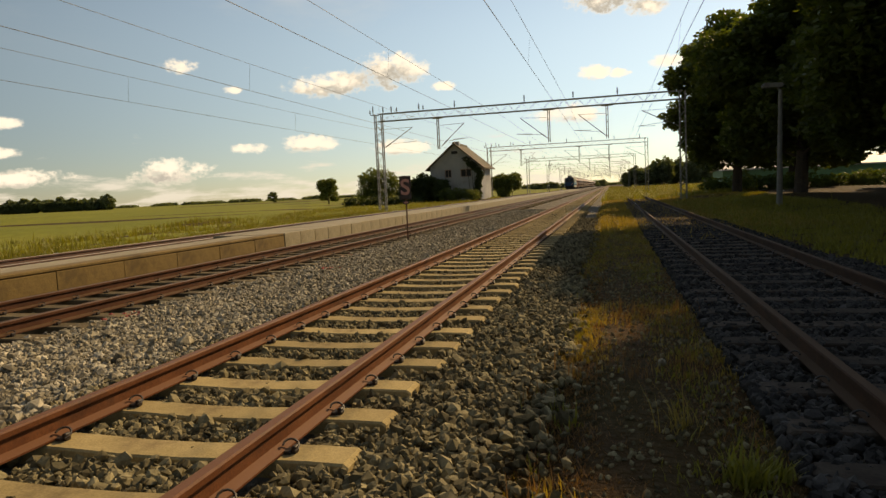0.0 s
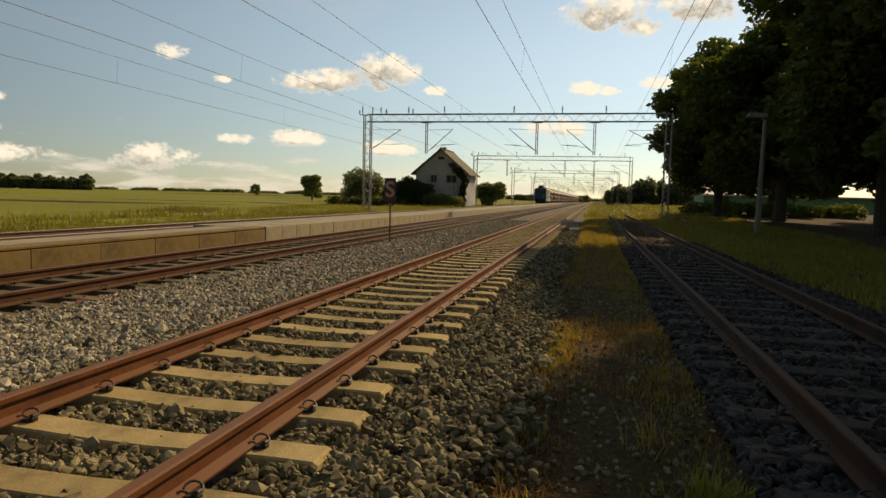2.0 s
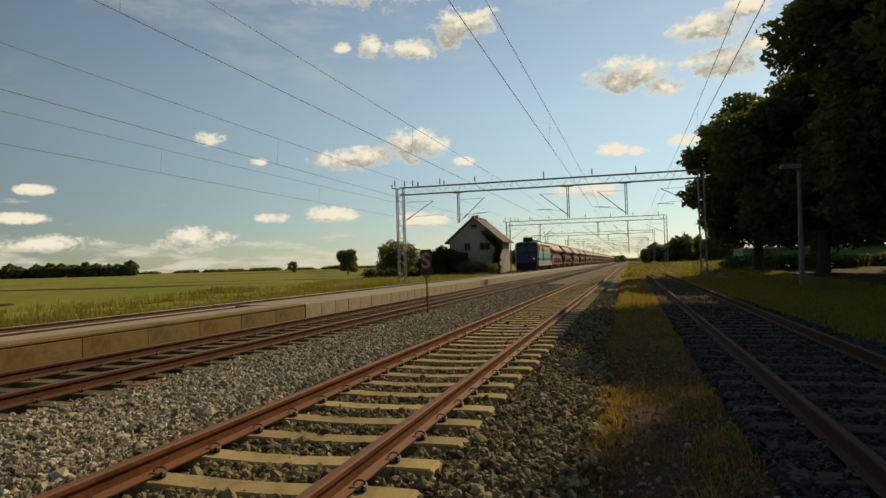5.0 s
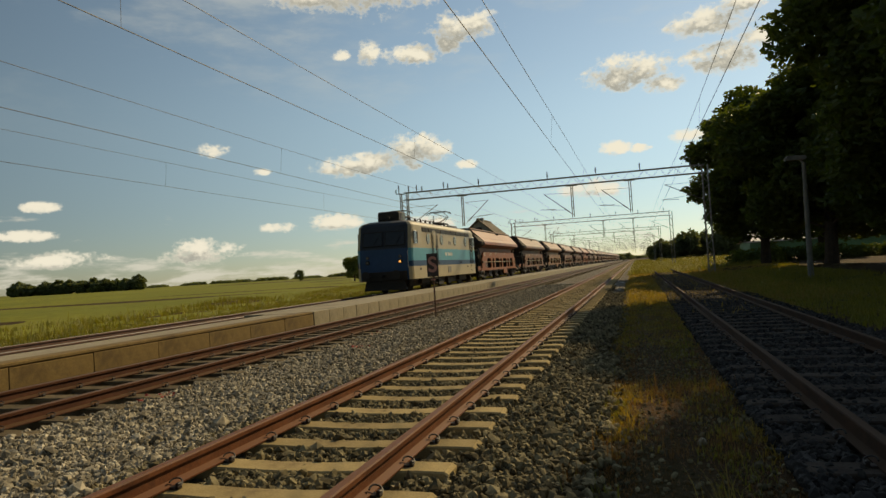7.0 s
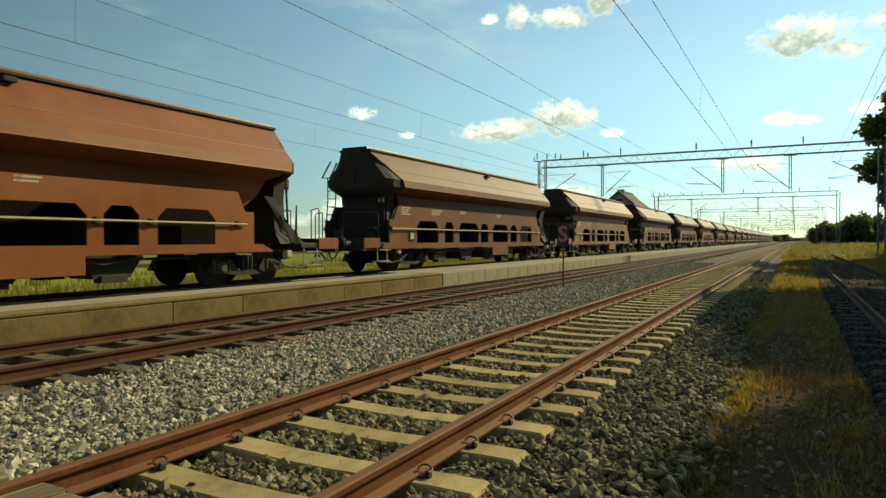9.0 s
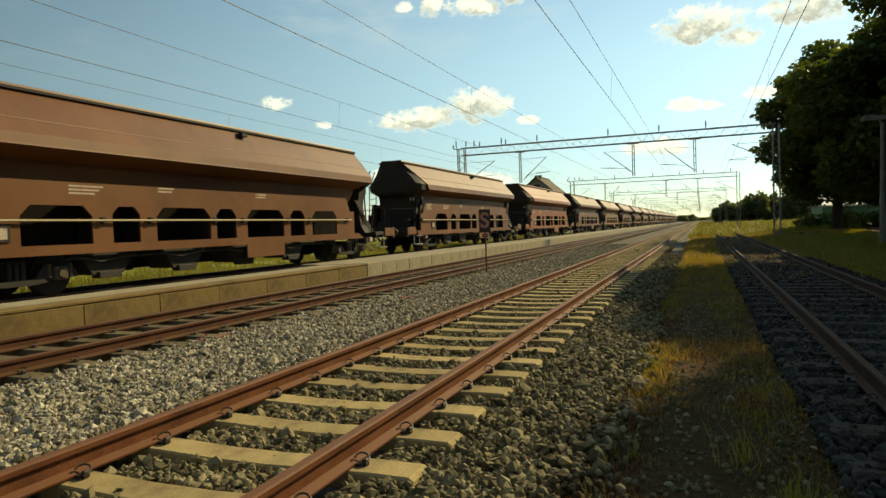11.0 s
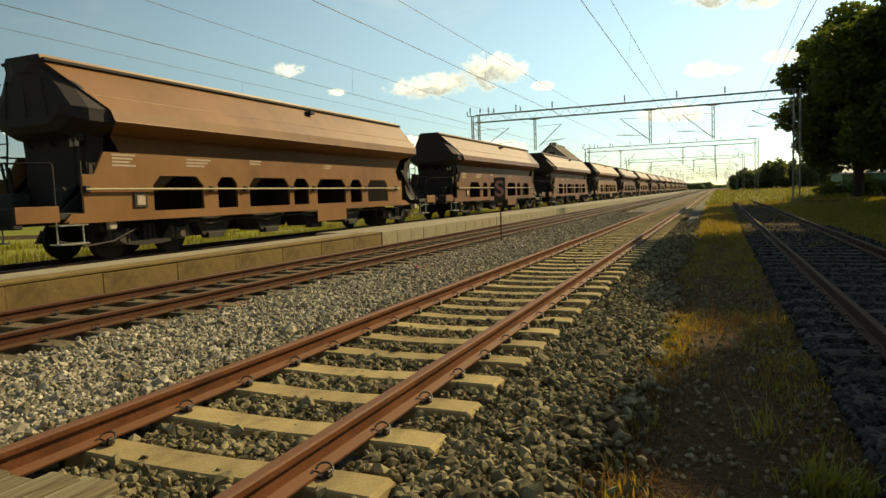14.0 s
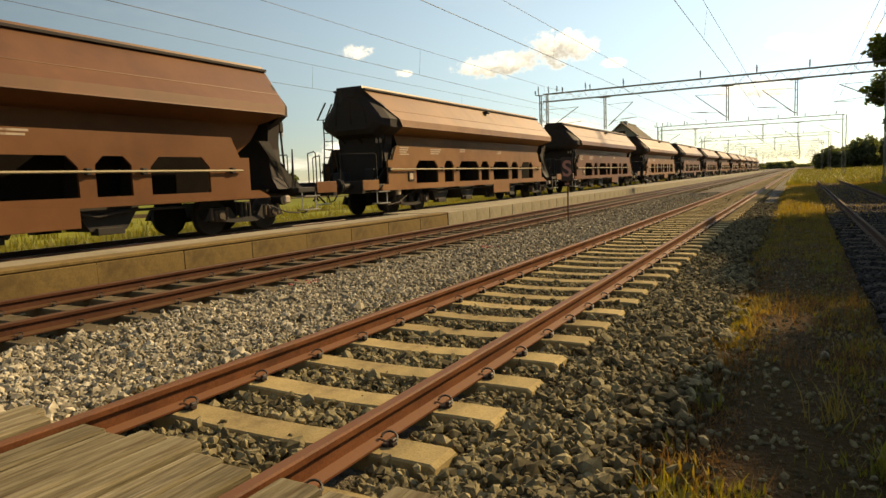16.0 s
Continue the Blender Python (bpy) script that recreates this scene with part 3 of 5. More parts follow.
s.box(-0.09, 0.09, -0.045, -0.026, 0.9, 1.0, 0.004)
part("number_plate", s, PAINT_BLK, sign, "small dark plate with pale bars")
s = Shape()
for q in range(3):
    s.box(-0.06 + q * 0.045, -0.03 + q * 0.045, -0.05, -0.046, 0.925, 0.975)
part("bars", s, PAINT_RED, sign)
fc = bpy.data.curves.new("letter", "FONT")
fc.body, fc.size, fc.align_x, fc.align_y, fc.extrude, fc.offset = "S", 0.66, "CENTER", "CENTER", 0.003, 0.012
fo = new("letter", fc)
fo.parent, fo.matrix_basis = sign, pose(0, -0.05, 1.39, 90, 0, 0)
fc.materials.append(PAINT_RED)

# ---- lamp post ----
lamp = thing("street_lamp", "grey concrete lamp post with a hooded head under the trees", "street lamp", m=pose(9.85, 29.3, 0))
LAMPGREY = mat("lamp_post_grey", (0.15, 0.15, 0.135), (0.19, 0.19, 0.17), (0.12, 0.11, 0.095), scale=3, fine=40, rough=0.7, bump=0.2, dist=0.002)
s = Shape()
s.rod((0, 0, -0.6), (0.06, 0, 5.0), 0.13, 12, 0.085)
part("post", s, LAMPGREY, lamp, smooth=True)
s = Shape()
s.rod((0.06, 0, 4.95), (-0.15, -0.05, 5.2), 0.045, 8)
part("arm", s, LAMPGREY, lamp)
s = Shape()
s.prism([(-0.72, 5.2), (-0.68, 5.12), (0.12, 5.1), (0.2, 5.2), (0.12, 5.3), (-0.6, 5.34)], -0.17, 0.17, inset=0.05)
part("lamp_head", s, LAMPGREY, lamp, "hooded grey lamp head")


# ---- train ----
CREAM = mat("cream_paint", (0.412, 0.349, 0.212), (0.440, 0.372, 0.229), (0.364, 0.299, 0.175), scale=0.6, fine=2.5, rough=0.45, bump=0.05, dist=0.002, mottle=0.05)
SKYBLUE = mat("turquoise_paint", (0.06, 0.29, 0.38), (0.08, 0.33, 0.42), (0.05, 0.235, 0.31), scale=0.6, fine=2.5, rough=0.42, bump=0.05, dist=0.002, mottle=0.05)
NAVY = mat("navy_paint", (0.021, 0.060, 0.136), (0.028, 0.072, 0.162), (0.017, 0.044, 0.093), scale=0.6, fine=2.5, rough=0.42, bump=0.05, dist=0.002, mottle=0.05, spec=0.2)
DARKNAVY = mat("dirty_dark_blue_paint", (0.028, 0.036, 0.05), (0.038, 0.048, 0.065), (0.02, 0.024, 0.03), scale=0.8, fine=4, rough=0.45, bump=0.05, dist=0.002, mottle=0.08, spec=0.2)
ROOFGREY = mat("sooty_roof_paint", (0.16, 0.155, 0.14), (0.22, 0.21, 0.19), (0.09, 0.08, 0.07), scale=1.0, fine=20, rough=0.7, bump=0.1, dist=0.003)
RUBBER = mat("black_rubber", (0.012, 0.012, 0.012), (0.02, 0.02, 0.02), rough=0.6, bump=0)
ALU = mat("bare_metal", (0.45, 0.44, 0.42), (0.52, 0.51, 0.48), rough=0.35, metal=0.7, bump=0.05, dist=0.001)
WHITEPAINT = mat("white_lettering", (0.62, 0.60, 0.54), (0.68, 0.66, 0.6), rough=0.6, bump=0)
HEADLIGHT = glow("lit_headlamp", (1.0, 0.42, 0.12), 1.6)
DUSTYGLASS = mat("dusty_glass", (0.10, 0.095, 0.055), (0.14, 0.13, 0.08), (0.06, 0.055, 0.035), scale=5, fine=30, rough=0.2, bump=0)
TAILGLASS = mat("lamp_glass", (0.06, 0.06, 0.06), (0.08, 0.08, 0.08), rough=0.1, bump=0)


AXLEDUST = mat("dusty_axle_box_steel", (0.07, 0.05, 0.034), (0.11, 0.08, 0.055), (0.035, 0.025, 0.018), scale=5, fine=40, rough=0.8, bump=0.3, dist=0.003)


def wheel(parent, y, x, r=0.46):
    s = Shape()
    s.disc((x, y, r), r, 0.13, "x", 28, 0.015)
    s.disc((x + (0.05 if x > 0 else -0.05), y, r), r * 0.42, 0.12, "x", 16, 0.02)
    s.disc((x - (0.075 if x > 0 else -0.075), y, r), r + 0.03, 0.03, "x", 28)
    return part("wheel", s, DARKSTEEL, parent)


def bogie(parent, yc, half, r, label):
    s = Shape()
    for sx in (-1.0, 1.0):
        s.prism([(yc - half - 0.45, r - 0.08), (yc - half - 0.3, r + 0.16), (yc - 0.55, r + 0.2), (yc - 0.35, r - 0.08), (yc + 0.35, r - 0.08),
                 (yc + 0.55, r + 0.2), (yc + half + 0.3, r + 0.16), (yc + half + 0.45, r - 0.08), (yc + 0.3, r - 0.2), (yc - 0.3, r - 0.2)], sx - 0.06, sx + 0.06, axis="x")
        for dy in (-half, half):
            s.slot = 1
            s.box(sx - 0.13, sx + 0.13, yc + dy - 0.16, yc + dy + 0.16, r - 0.14, r + 0.14, 0.03)
            s.disc((sx * 1.14, yc + dy, r), 0.1, 0.06, "x", 12, 0.015)
            for q in (-0.24, 0.24):
                s.rod((sx * 1.05, yc + dy + q, r - 0.08), (sx * 1.05, yc + dy + q, r + 0.2), 0.05, 8)
            s.slot = 0
        for q in (-0.14, 0.0, 0.14):
            s.rod((sx, yc + q, r - 0.1), (sx, yc + q, r + 0.26), 0.055, 8)
    s.box(-0.95, 0.95, yc - 0.25, yc + 0.25, r - 0.05, r + 0.3)
    b = part("bogie", s, [DARKSTEEL, AXLEDUST], parent, label)
    for dy in (-half, half):
        for x in (-0.75, 0.75):
            wheel(b, yc + dy, x, r)
    return b


def buffers(parent, y, d, z=1.02):
    for x in (-0.87, 0.87):
        s = Shape()
        s.rod((x, y, z), (x, y + d * 0.42, z), 0.10, 12)
        s.rod((x, y + d * 0.40, z), (x, y + d * 0.55, z), 0.12, 12)
        s.disc((x, y + d * 0.58, z), 0.24, 0.05, "y", 20, 0.012)
        part("buffer", s, DARKSTEEL, parent)
    s = Shape()
    s.box(-0.06, 0.06, min(y, y + d * 0.5), max(y, y + d * 0.5), z - 0.12, z + 0.02, 0.02)
    s.path([(0, y + d * 0.5, z - 0.05), (0, y + d * 0.62, z - 0.3), (0, y + d * 0.5, z - 0.4)], 0.035, 6)
    part("coupling", s, DARKSTEEL, parent)


def round_panel(s, x, y, z, r, depth, n=24):
    s.disc((x, y, z), r, depth, "x", n, depth * 0.3)


def locomotive():
    l = thing("locomotive", "cream, turquoise and navy electric locomotive with a raised pantograph", "locomotive")
    W, LEN = 1.62, 14.6
    # body: one shell of bands, its ends sloped back above the waist
    z = [0.72, 1.42, 1.72, 2.42, 3.70, 3.86, 3.98]
    half = [W, W, W, W, W - 0.03, W - 0.16, W - 0.55]
    front = [0.03, 0.0, 0.0, 0.03, 0.30, 0.42, 0.62]
    s = Shape()
    rings = []
    for zz, hw, f in zip(z, half, front):
        c = 0.22
        ring = [(-hw + c, f), (hw - c, f), (hw - 0.06, f + 0.07), (hw, f + c), (hw, LEN - f - c), (hw - 0.06, LEN - f - 0.07), (hw - c, LEN - f), (-hw + c, LEN - f), (-hw + 0.06, LEN - f - 0.07), (-hw, LEN - f - c), (-hw, f + c), (-hw + 0.06, f + 0.07)]
        rings.append([(x, y, zz) for x, y in ring])
    n = len(rings[0])
    vs = [p for r in rings for p in r]
    band = [0, 2, 1, 0, 0, 3]
    endband = [2, 2, 2, 4, 4, 3]
    for k in range(len(z) - 1):
        for i in range(n):
            is_end = i in (0, 6)
            s.slot = endband[k] if is_end else band[k]
            f = (k * n + i, k * n + (i + 1) % n, (k + 1) * n + (i + 1) % n, (k + 1) * n + i)
            m = len(s.v)
            s.add([vs[j] for j in f], [(0, 1, 2, 3)])
    s.slot = 3
    s.add([vs[(len(z) - 1) * n + i] for i in range(n)], [tuple(range(n))])
    s.slot = 0
    s.add([vs[i] for i in range(n)], [tuple(reversed(range(n)))])
    part("body", s, [CREAM, SKYBLUE, NAVY, ROOFGREY, DARKNAVY], l, "cream body shell with turquoise and navy bands")
    # front and rear windscreens, lamps, buffer beams
    for f, d in ((0.0, 1), (LEN, -1)):
        for x0, x1 in ((-1.22, -0.08), (0.08, 1.22)):
            s = Shape()
            y0, y1 = f + d * (0.06 - 0.035), f + d * (0.245 - 0.035)
            s.add([(x0, y0, 2.62), (x1, y0, 2.62), (x1, y1, 3.38), (x0, y1, 3.38), (x0, y0 + d * 0.06, 2.62), (x1, y0 + d * 0.06, 2.62), (x1, y1 + d * 0.06, 3.38), (x0, y1 + d * 0.06, 3.38)],
                  [(0, 1, 2, 3), (4, 7, 6, 5), (0, 4, 5, 1), (1, 5, 6, 2), (2, 6, 7, 3), (3, 7, 4, 0)])
            g = part("windscreen", s, GLASS_DK, l, "dark windscreen pane")
            s = Shape()
            c = [(x0, y0, 2.62), (x1, y0, 2.62), (x1, y1, 3.38), (x0, y1, 3.38), (x0, y0, 2.62)]
            s.path([(x, y - d * 0.01, zz) for x, y, zz in c], 0.03, 5)
            part("window_frame", s, RUBBER, g)
            s = Shape()
            s.rod(((x0 + x1) / 2, y0 - d * 0.03, 2.6), ((x0 + x1) / 2 + 0.35, (y0 + y1) / 2 - d * 0.03, 3.1), 0.012, 5)
            part("wiper", s, RUBBER, g)
        for x in (-0.95, 0.95):
            s = Shape()
            s.disc((x, f - d * 0.03, 1.72), 0.12, 0.1, "y", 16, 0.02)
            lampb = part("lamp_housing", s, DARKSTEEL, l)
            s = Shape()
            s.disc((x, f - d * 0.09, 1.72), 0.06, 0.02, "y", 16)
            part("headlamp", s, HEADLIGHT if d > 0 and x > 0 else TAILGLASS, lampb, "round headlamp")
            s = Shape()
            s.disc((x, f - d * 0.03, 2.0), 0.09, 0.09, "y", 16, 0.02)
            part("marker_lamp", s, TAILGLASS, l)
        s = Shape()
        s.box(-1.3, 1.3, f - 0.12, f + 0.12, 0.72, 1.2, 0.03)
        part("buffer_beam", s, DARKSTEEL, l)
        s = Shape()
        s.prism([(-1.25, 0.18), (1.25, 0.18), (1.1, 0.72), (-1.1, 0.72)], f + d * 0.02, f + d * 0.12)
        part("rail_guard", s, DARKSTEEL, l)
        buffers(l, f, -d)
        for x in (-1.42, 1.42):
            s = Shape()
            s.path([(x, f - d * 0.02, 1.35), (x, f - d * 0.1, 1.4), (x, f - d * 0.1, 2.25), (x, f - d * 0.02, 2.3)], 0.016, 6)
            part("handrail", s, ALU, l)
    # cabs' side windows, doors with grab rails, portholes, louvres
    for sx in (1, -1):
        X = sx * W
        for yc in (0.75, 13.98):
            s = Shape()
            s.box(X - 0.02, X + sx * 0.012, yc - 0.3, yc + 0.3, 2.68, 3.35, 0.0)
            g = part("cab_window", s, GLASS_DK, l)
            s = Shape()
            s.path([(X + sx * 0.015, yc - 0.3, 2.68), (X + sx * 0.015, yc + 0.3, 2.68), (X + sx * 0.015, yc + 0.3, 3.35), (X + sx * 0.015, yc - 0.3, 3.35), (X + sx * 0.015, yc - 0.3, 2.68)], 0.028, 5)
            part("window_frame", s, ALU, g)
        for y0, y1, window in ((3.84, 4.7, False), (12.98, 13.55, True)):
            s = Shape()
            s.box(X - 0.02, X + sx * 0.008, y0 + 0.09, y1 - 0.09, 2.42, 3.48, 0.0)
            s.slot = 1
            s.box(X - 0.02, X + sx * 0.008, y0 + 0.09, y1 - 0.09, 1.72, 2.42, 0.0)
            s.slot = 2
            s.box(X - 0.02, X + sx * 0.008, y0 + 0.09, y1 - 0.09, 1.42, 1.72, 0.0)
            door = part("door", s, [CREAM, SKYBLUE, NAVY], l)
            for yy in (y0, y1):
                s = Shape()
                s.box(X - 0.01, X + sx * 0.02, yy - 0.05, yy + 0.05, 1.45, 3.3, 0.008)
                s.rod((X + sx * 0.07, yy, 1.5), (X + sx * 0.07, yy, 3.25), 0.018, 6)
                part("grab_rail", s, RUBBER, door)
            s = Shape()
            s.box(X, X + sx * 0.03, y1 - 0.22, y1 - 0.1, 2.3, 2.65, 0.012)
            part("door_handle", s, RUBBER, door)
            if window:
                s = Shape()
                s.box(X, X + sx * 0.014, (y0 + y1) / 2 - 0.17, (y0 + y1) / 2 + 0.17, 2.72, 3.3, 0.0)
                part("door_window", s, GLASS_DK, door)
            for zz in (0.35, 0.62, 0.95, 1.22):
                s = Shape()
                s.box(X - 0.16, X + sx * (0.0 if zz > 0.7 else 0.02), (y0 + y1) / 2 - 0.22, (y0 + y1) / 2 + 0.22, zz, zz + (0.09 if zz > 0.7 else 0.03))
                part("footstep", s, RUBBER if zz > 0.7 else DARKSTEEL, door)
        for yc in (3.05, 5.8, 8.9, 11.7):
            s = Shape()
            round_panel(s, X, yc, 2.97, 0.33, 0.03)
            p = part("porthole", s, ROOFGREY, l, "round window with a dull grey rim")
            s = Shape()
            round_panel(s, X + sx * 0.006, yc, 2.97, 0.295, 0.03)
            part("pane", s, DUSTYGLASS, p)
        y = 2.0
        for k in range(9):
            s = Shape()
            s.box(X - 0.03, X + sx * 0.004, y, y + 1.08, 3.36, 3.6)
            v = part("louvre", s, RUBBER, l, "black slatted air intake")
            s = Shape()
            for q in range(4):
                s.box(X, X + sx * 0.014, y, y + 1.08, 3.38 + q * 0.055, 3.395 + q * 0.055)
            tagged(part("slats", s, RUBBER, v), kind="stuff")
            y += 1.22
        # lettering as plain bars, maker's plate, small fittings
        yy = 6.46
        for w in (0.16, 0.16, 0.0, 0.17, 0.17, 0.17, 0.17, 0.17):
            if w:
                s = Shape()
                s.box(X, X + sx * 0.006, yy, yy + w, 2.0, 2.2)
                part("lettering_bar", s, WHITEPAINT, l)
            yy += w + 0.055 if w else 0.16
        for q in range(3):
            s = Shape()
            s.box(X, X + sx * 0.006, 7.35 + q * 0.24, 7.49 + q * 0.24, 2.72, 2.92)
            part("number_bar", s, ROOFGREY, l)
        s = Shape()
        s.box(X, X + sx * 0.02, 6.93, 7.65, 0.92, 1.32, 0.01)
        part("hatch", s, ROOFGREY, l, "grey ventilation hatch")
        for yq, zq in ((2.6, 1.12), (4.0, 0.98), (5.0, 1.55), (10.3, 1.55), (12.1, 1.25), (1.4, 1.25)):
            s = Shape()
            s.box(X, X + sx * 0.03, yq - 0.09, yq + 0.09, zq - 0.05, zq + 0.05, 0.008)
            part("fitting", s, RUBBER, l)
    # running gear
    s = Shape()
    s.box(-1.2, 1.2, 4.6, 9.9, 0.35, 0.75, 0.05)
    s.box(-1.4, -0.9, 5.2, 7.2, 0.25, 0.7, 0.03)
    s.box(0.9, 1.4, 5.5, 6.6, 0.22, 0.7, 0.03)
    s.box(0.9, 1.38, 7.6, 9.2, 0.3, 0.7, 0.03)
    part("equipment_box", s, DARKSTEEL, l)
    for yc in (3.1, 11.4):
        bogie(l, yc, 1.35, 0.6, "dark two-axle bogie")
        s = Shape()
        s.box(-1.1, 1.1, yc - 2.2, yc + 2.2, 0.3, 0.74, 0.06)
        part("bogie_frame", s, DARKSTEEL, l)
        for x in (-1.2, 1.2):
            s = Shape()
            s.box(x - 0.12, x + 0.12, yc - 0.7, yc + 0.7, 0.4, 0.72, 0.03)
            part("spring_box", s, DARKSTEEL, l)
    # roof gear
    s = Shape()
    for x in (-0.9, 0.9):
        s.rod((x, 1.7, 4.02), (x, 12.8, 4.02), 0.03, 6)
    part("roof_walk", s, ROOFGREY, l)
    for yc in (1.35, 13.3):
        s = Shape()
        y0, y1, zt = (0.95, 2.25, 4.55) if yc < 5 else (11.95, 13.7, 4.24)
        s.box(-0.62, 0.62, y0, y1, 3.95, zt, 0.08)
        box_ = part("roof_box", s, DARKSTEEL, l, "dark roof housing")
        for q in range(4):
            s = Shape()
            s.box(0.6, 0.635, y0 + 0.12 + q * (y1 - y0 - 0.2) / 4, y0 + 0.06 + (q + 1) * (y1 - y0 - 0.2) / 4, 4.02, zt - 0.08, 0.006)
            part("grille", s, DUSTYGLASS if yc < 5 and q > 1 else RUBBER, box_)
        s = Shape()
        for x in (-0.3, 0.2):
            dy = -0.9 if yc < 5 else 0.55
            s.rod((x, yc + dy, 4.12), (x, yc + dy * 0.3, 4.12), 0.04, 8, 0.02)
            s.rod((x, yc + dy * 0.6, 3.95), (x, yc + dy * 0.6, 4.12), 0.025, 6)
            s.disc((x, yc + dy, 4.12), 0.09, 0.04, "y", 12)
        part("horn", s, DARKSTEEL, l)
    for yc in (3.9, 5.1, 6.2, 7.2, 8.2, 9.0):
        s = Shape()
        hgt = 0.35 if yc < 8.5 else 0.42
        for q in range(4):
            s.rod((0.2, yc, 3.98 + q * hgt / 4), (0.2, yc, 3.98 + (q + 0.6) * hgt / 4), 0.095, 10)
        s.rod((0.2, yc, 3.98), (0.2, yc, 4.05 + hgt), 0.05, 8)
        part("roof_insulator", s, CERAMIC, l)
    s = Shape()
    s.path([(0.2, 2.4, 4.42), (0.2, 3.9, 4.42), (0.2, 5.1, 4.36), (0.2, 7.2, 4.36), (0.2, 8.2, 4.32), (0.2, 9.0, 4.47)], 0.022, 6)
    s.path([(0.2, 9.0, 4.45), (0.2, 9.0, 4.72), (0.2, 9.12, 4.78), (0.2, 9.22, 4.7), (0.2, 9.22, 4.5)], 0.015, 6)
    s.box(-0.35, 0.15, 4.2, 5.0, 4.0, 4.28, 0.05)
    part("roof_busbar", s, DARKSTEEL, l)
    for yb, up in ((11.2, True), (2.9, False)):
        s = Shape()
        for x in (-0.45, 0.45):
            for y in (yb - 0.5, yb + 0.5):
                for q in range(3):
                    s.rod((x, y, 3.97 + q * 0.1), (x, y, 4.03 + q * 0.1), 0.075, 8)
                s.rod((x, y, 3.97), (x, y, 4.33), 0.04, 8)
        s.path([(-0.45, yb - 0.5, 4.33), (0.45, yb - 0.5, 4.33), (0.45, yb + 0.5, 4.33), (-0.45, yb + 0.5, 4.33), (-0.45, yb - 0.5, 4.33)], 0.045, 6)
        s.box(-0.2, 0.2, yb - 0.9, yb + 0.2, 4.32, 4.44, 0.03)
        pan = part("pantograph", s, DARKSTEEL, l, "raised single-arm pantograph" if up else "folded pantograph")
        s = Shape()
        knee = (0.0, yb + 2.1, 4.95) if up else (0.0, yb + 1.6, 4.48)
        hz, hy = (5.12, yb - 0.1) if up else (4.6, yb - 0.3)
        s.rod((0, yb - 0.3, 4.4), knee, 0.05, 8, 0.035)
        s.rod((0, yb + 0.5, 4.36), (0, knee[1] + 0.03, knee[2] - 0.1), 0.018, 6)
        for x in (-0.35, 0.35):
            s.rod((x * 0.2, knee[1], knee[2]), (x, hy, hz), 0.022, 6)
        s.rod((-0.35, hy, hz), (0.35, hy, hz), 0.018, 6)
        part("arm", s, DARKSTEEL, pan)
        for dy in (-0.22, 0.22):
            s = Shape()
            s.path([(-0.85, hy + dy, hz - 0.12), (-0.72, hy + dy, hz + 0.02), (-0.5, hy + dy, hz + 0.08), (0.5, hy + dy, hz + 0.08), (0.72, hy + dy, hz + 0.02), (0.85, hy + dy, hz - 0.12)], 0.022, 6)
            s.rod((0.35, hy, hz), (0.35, hy + dy, hz + 0.07), 0.012, 5)
            s.rod((-0.35, hy, hz), (-0.35, hy + dy, hz + 0.07), 0.012, 5)
            part("bow", s, DARKSTEEL, pan)
    return l


OPEN = [(0.93, 2.54), (3.06, 3.82), (4.32, 6.17), (6.4, 7.2), (7.68, 9.45), (9.8, 10.6), (11.05, 12.64)]


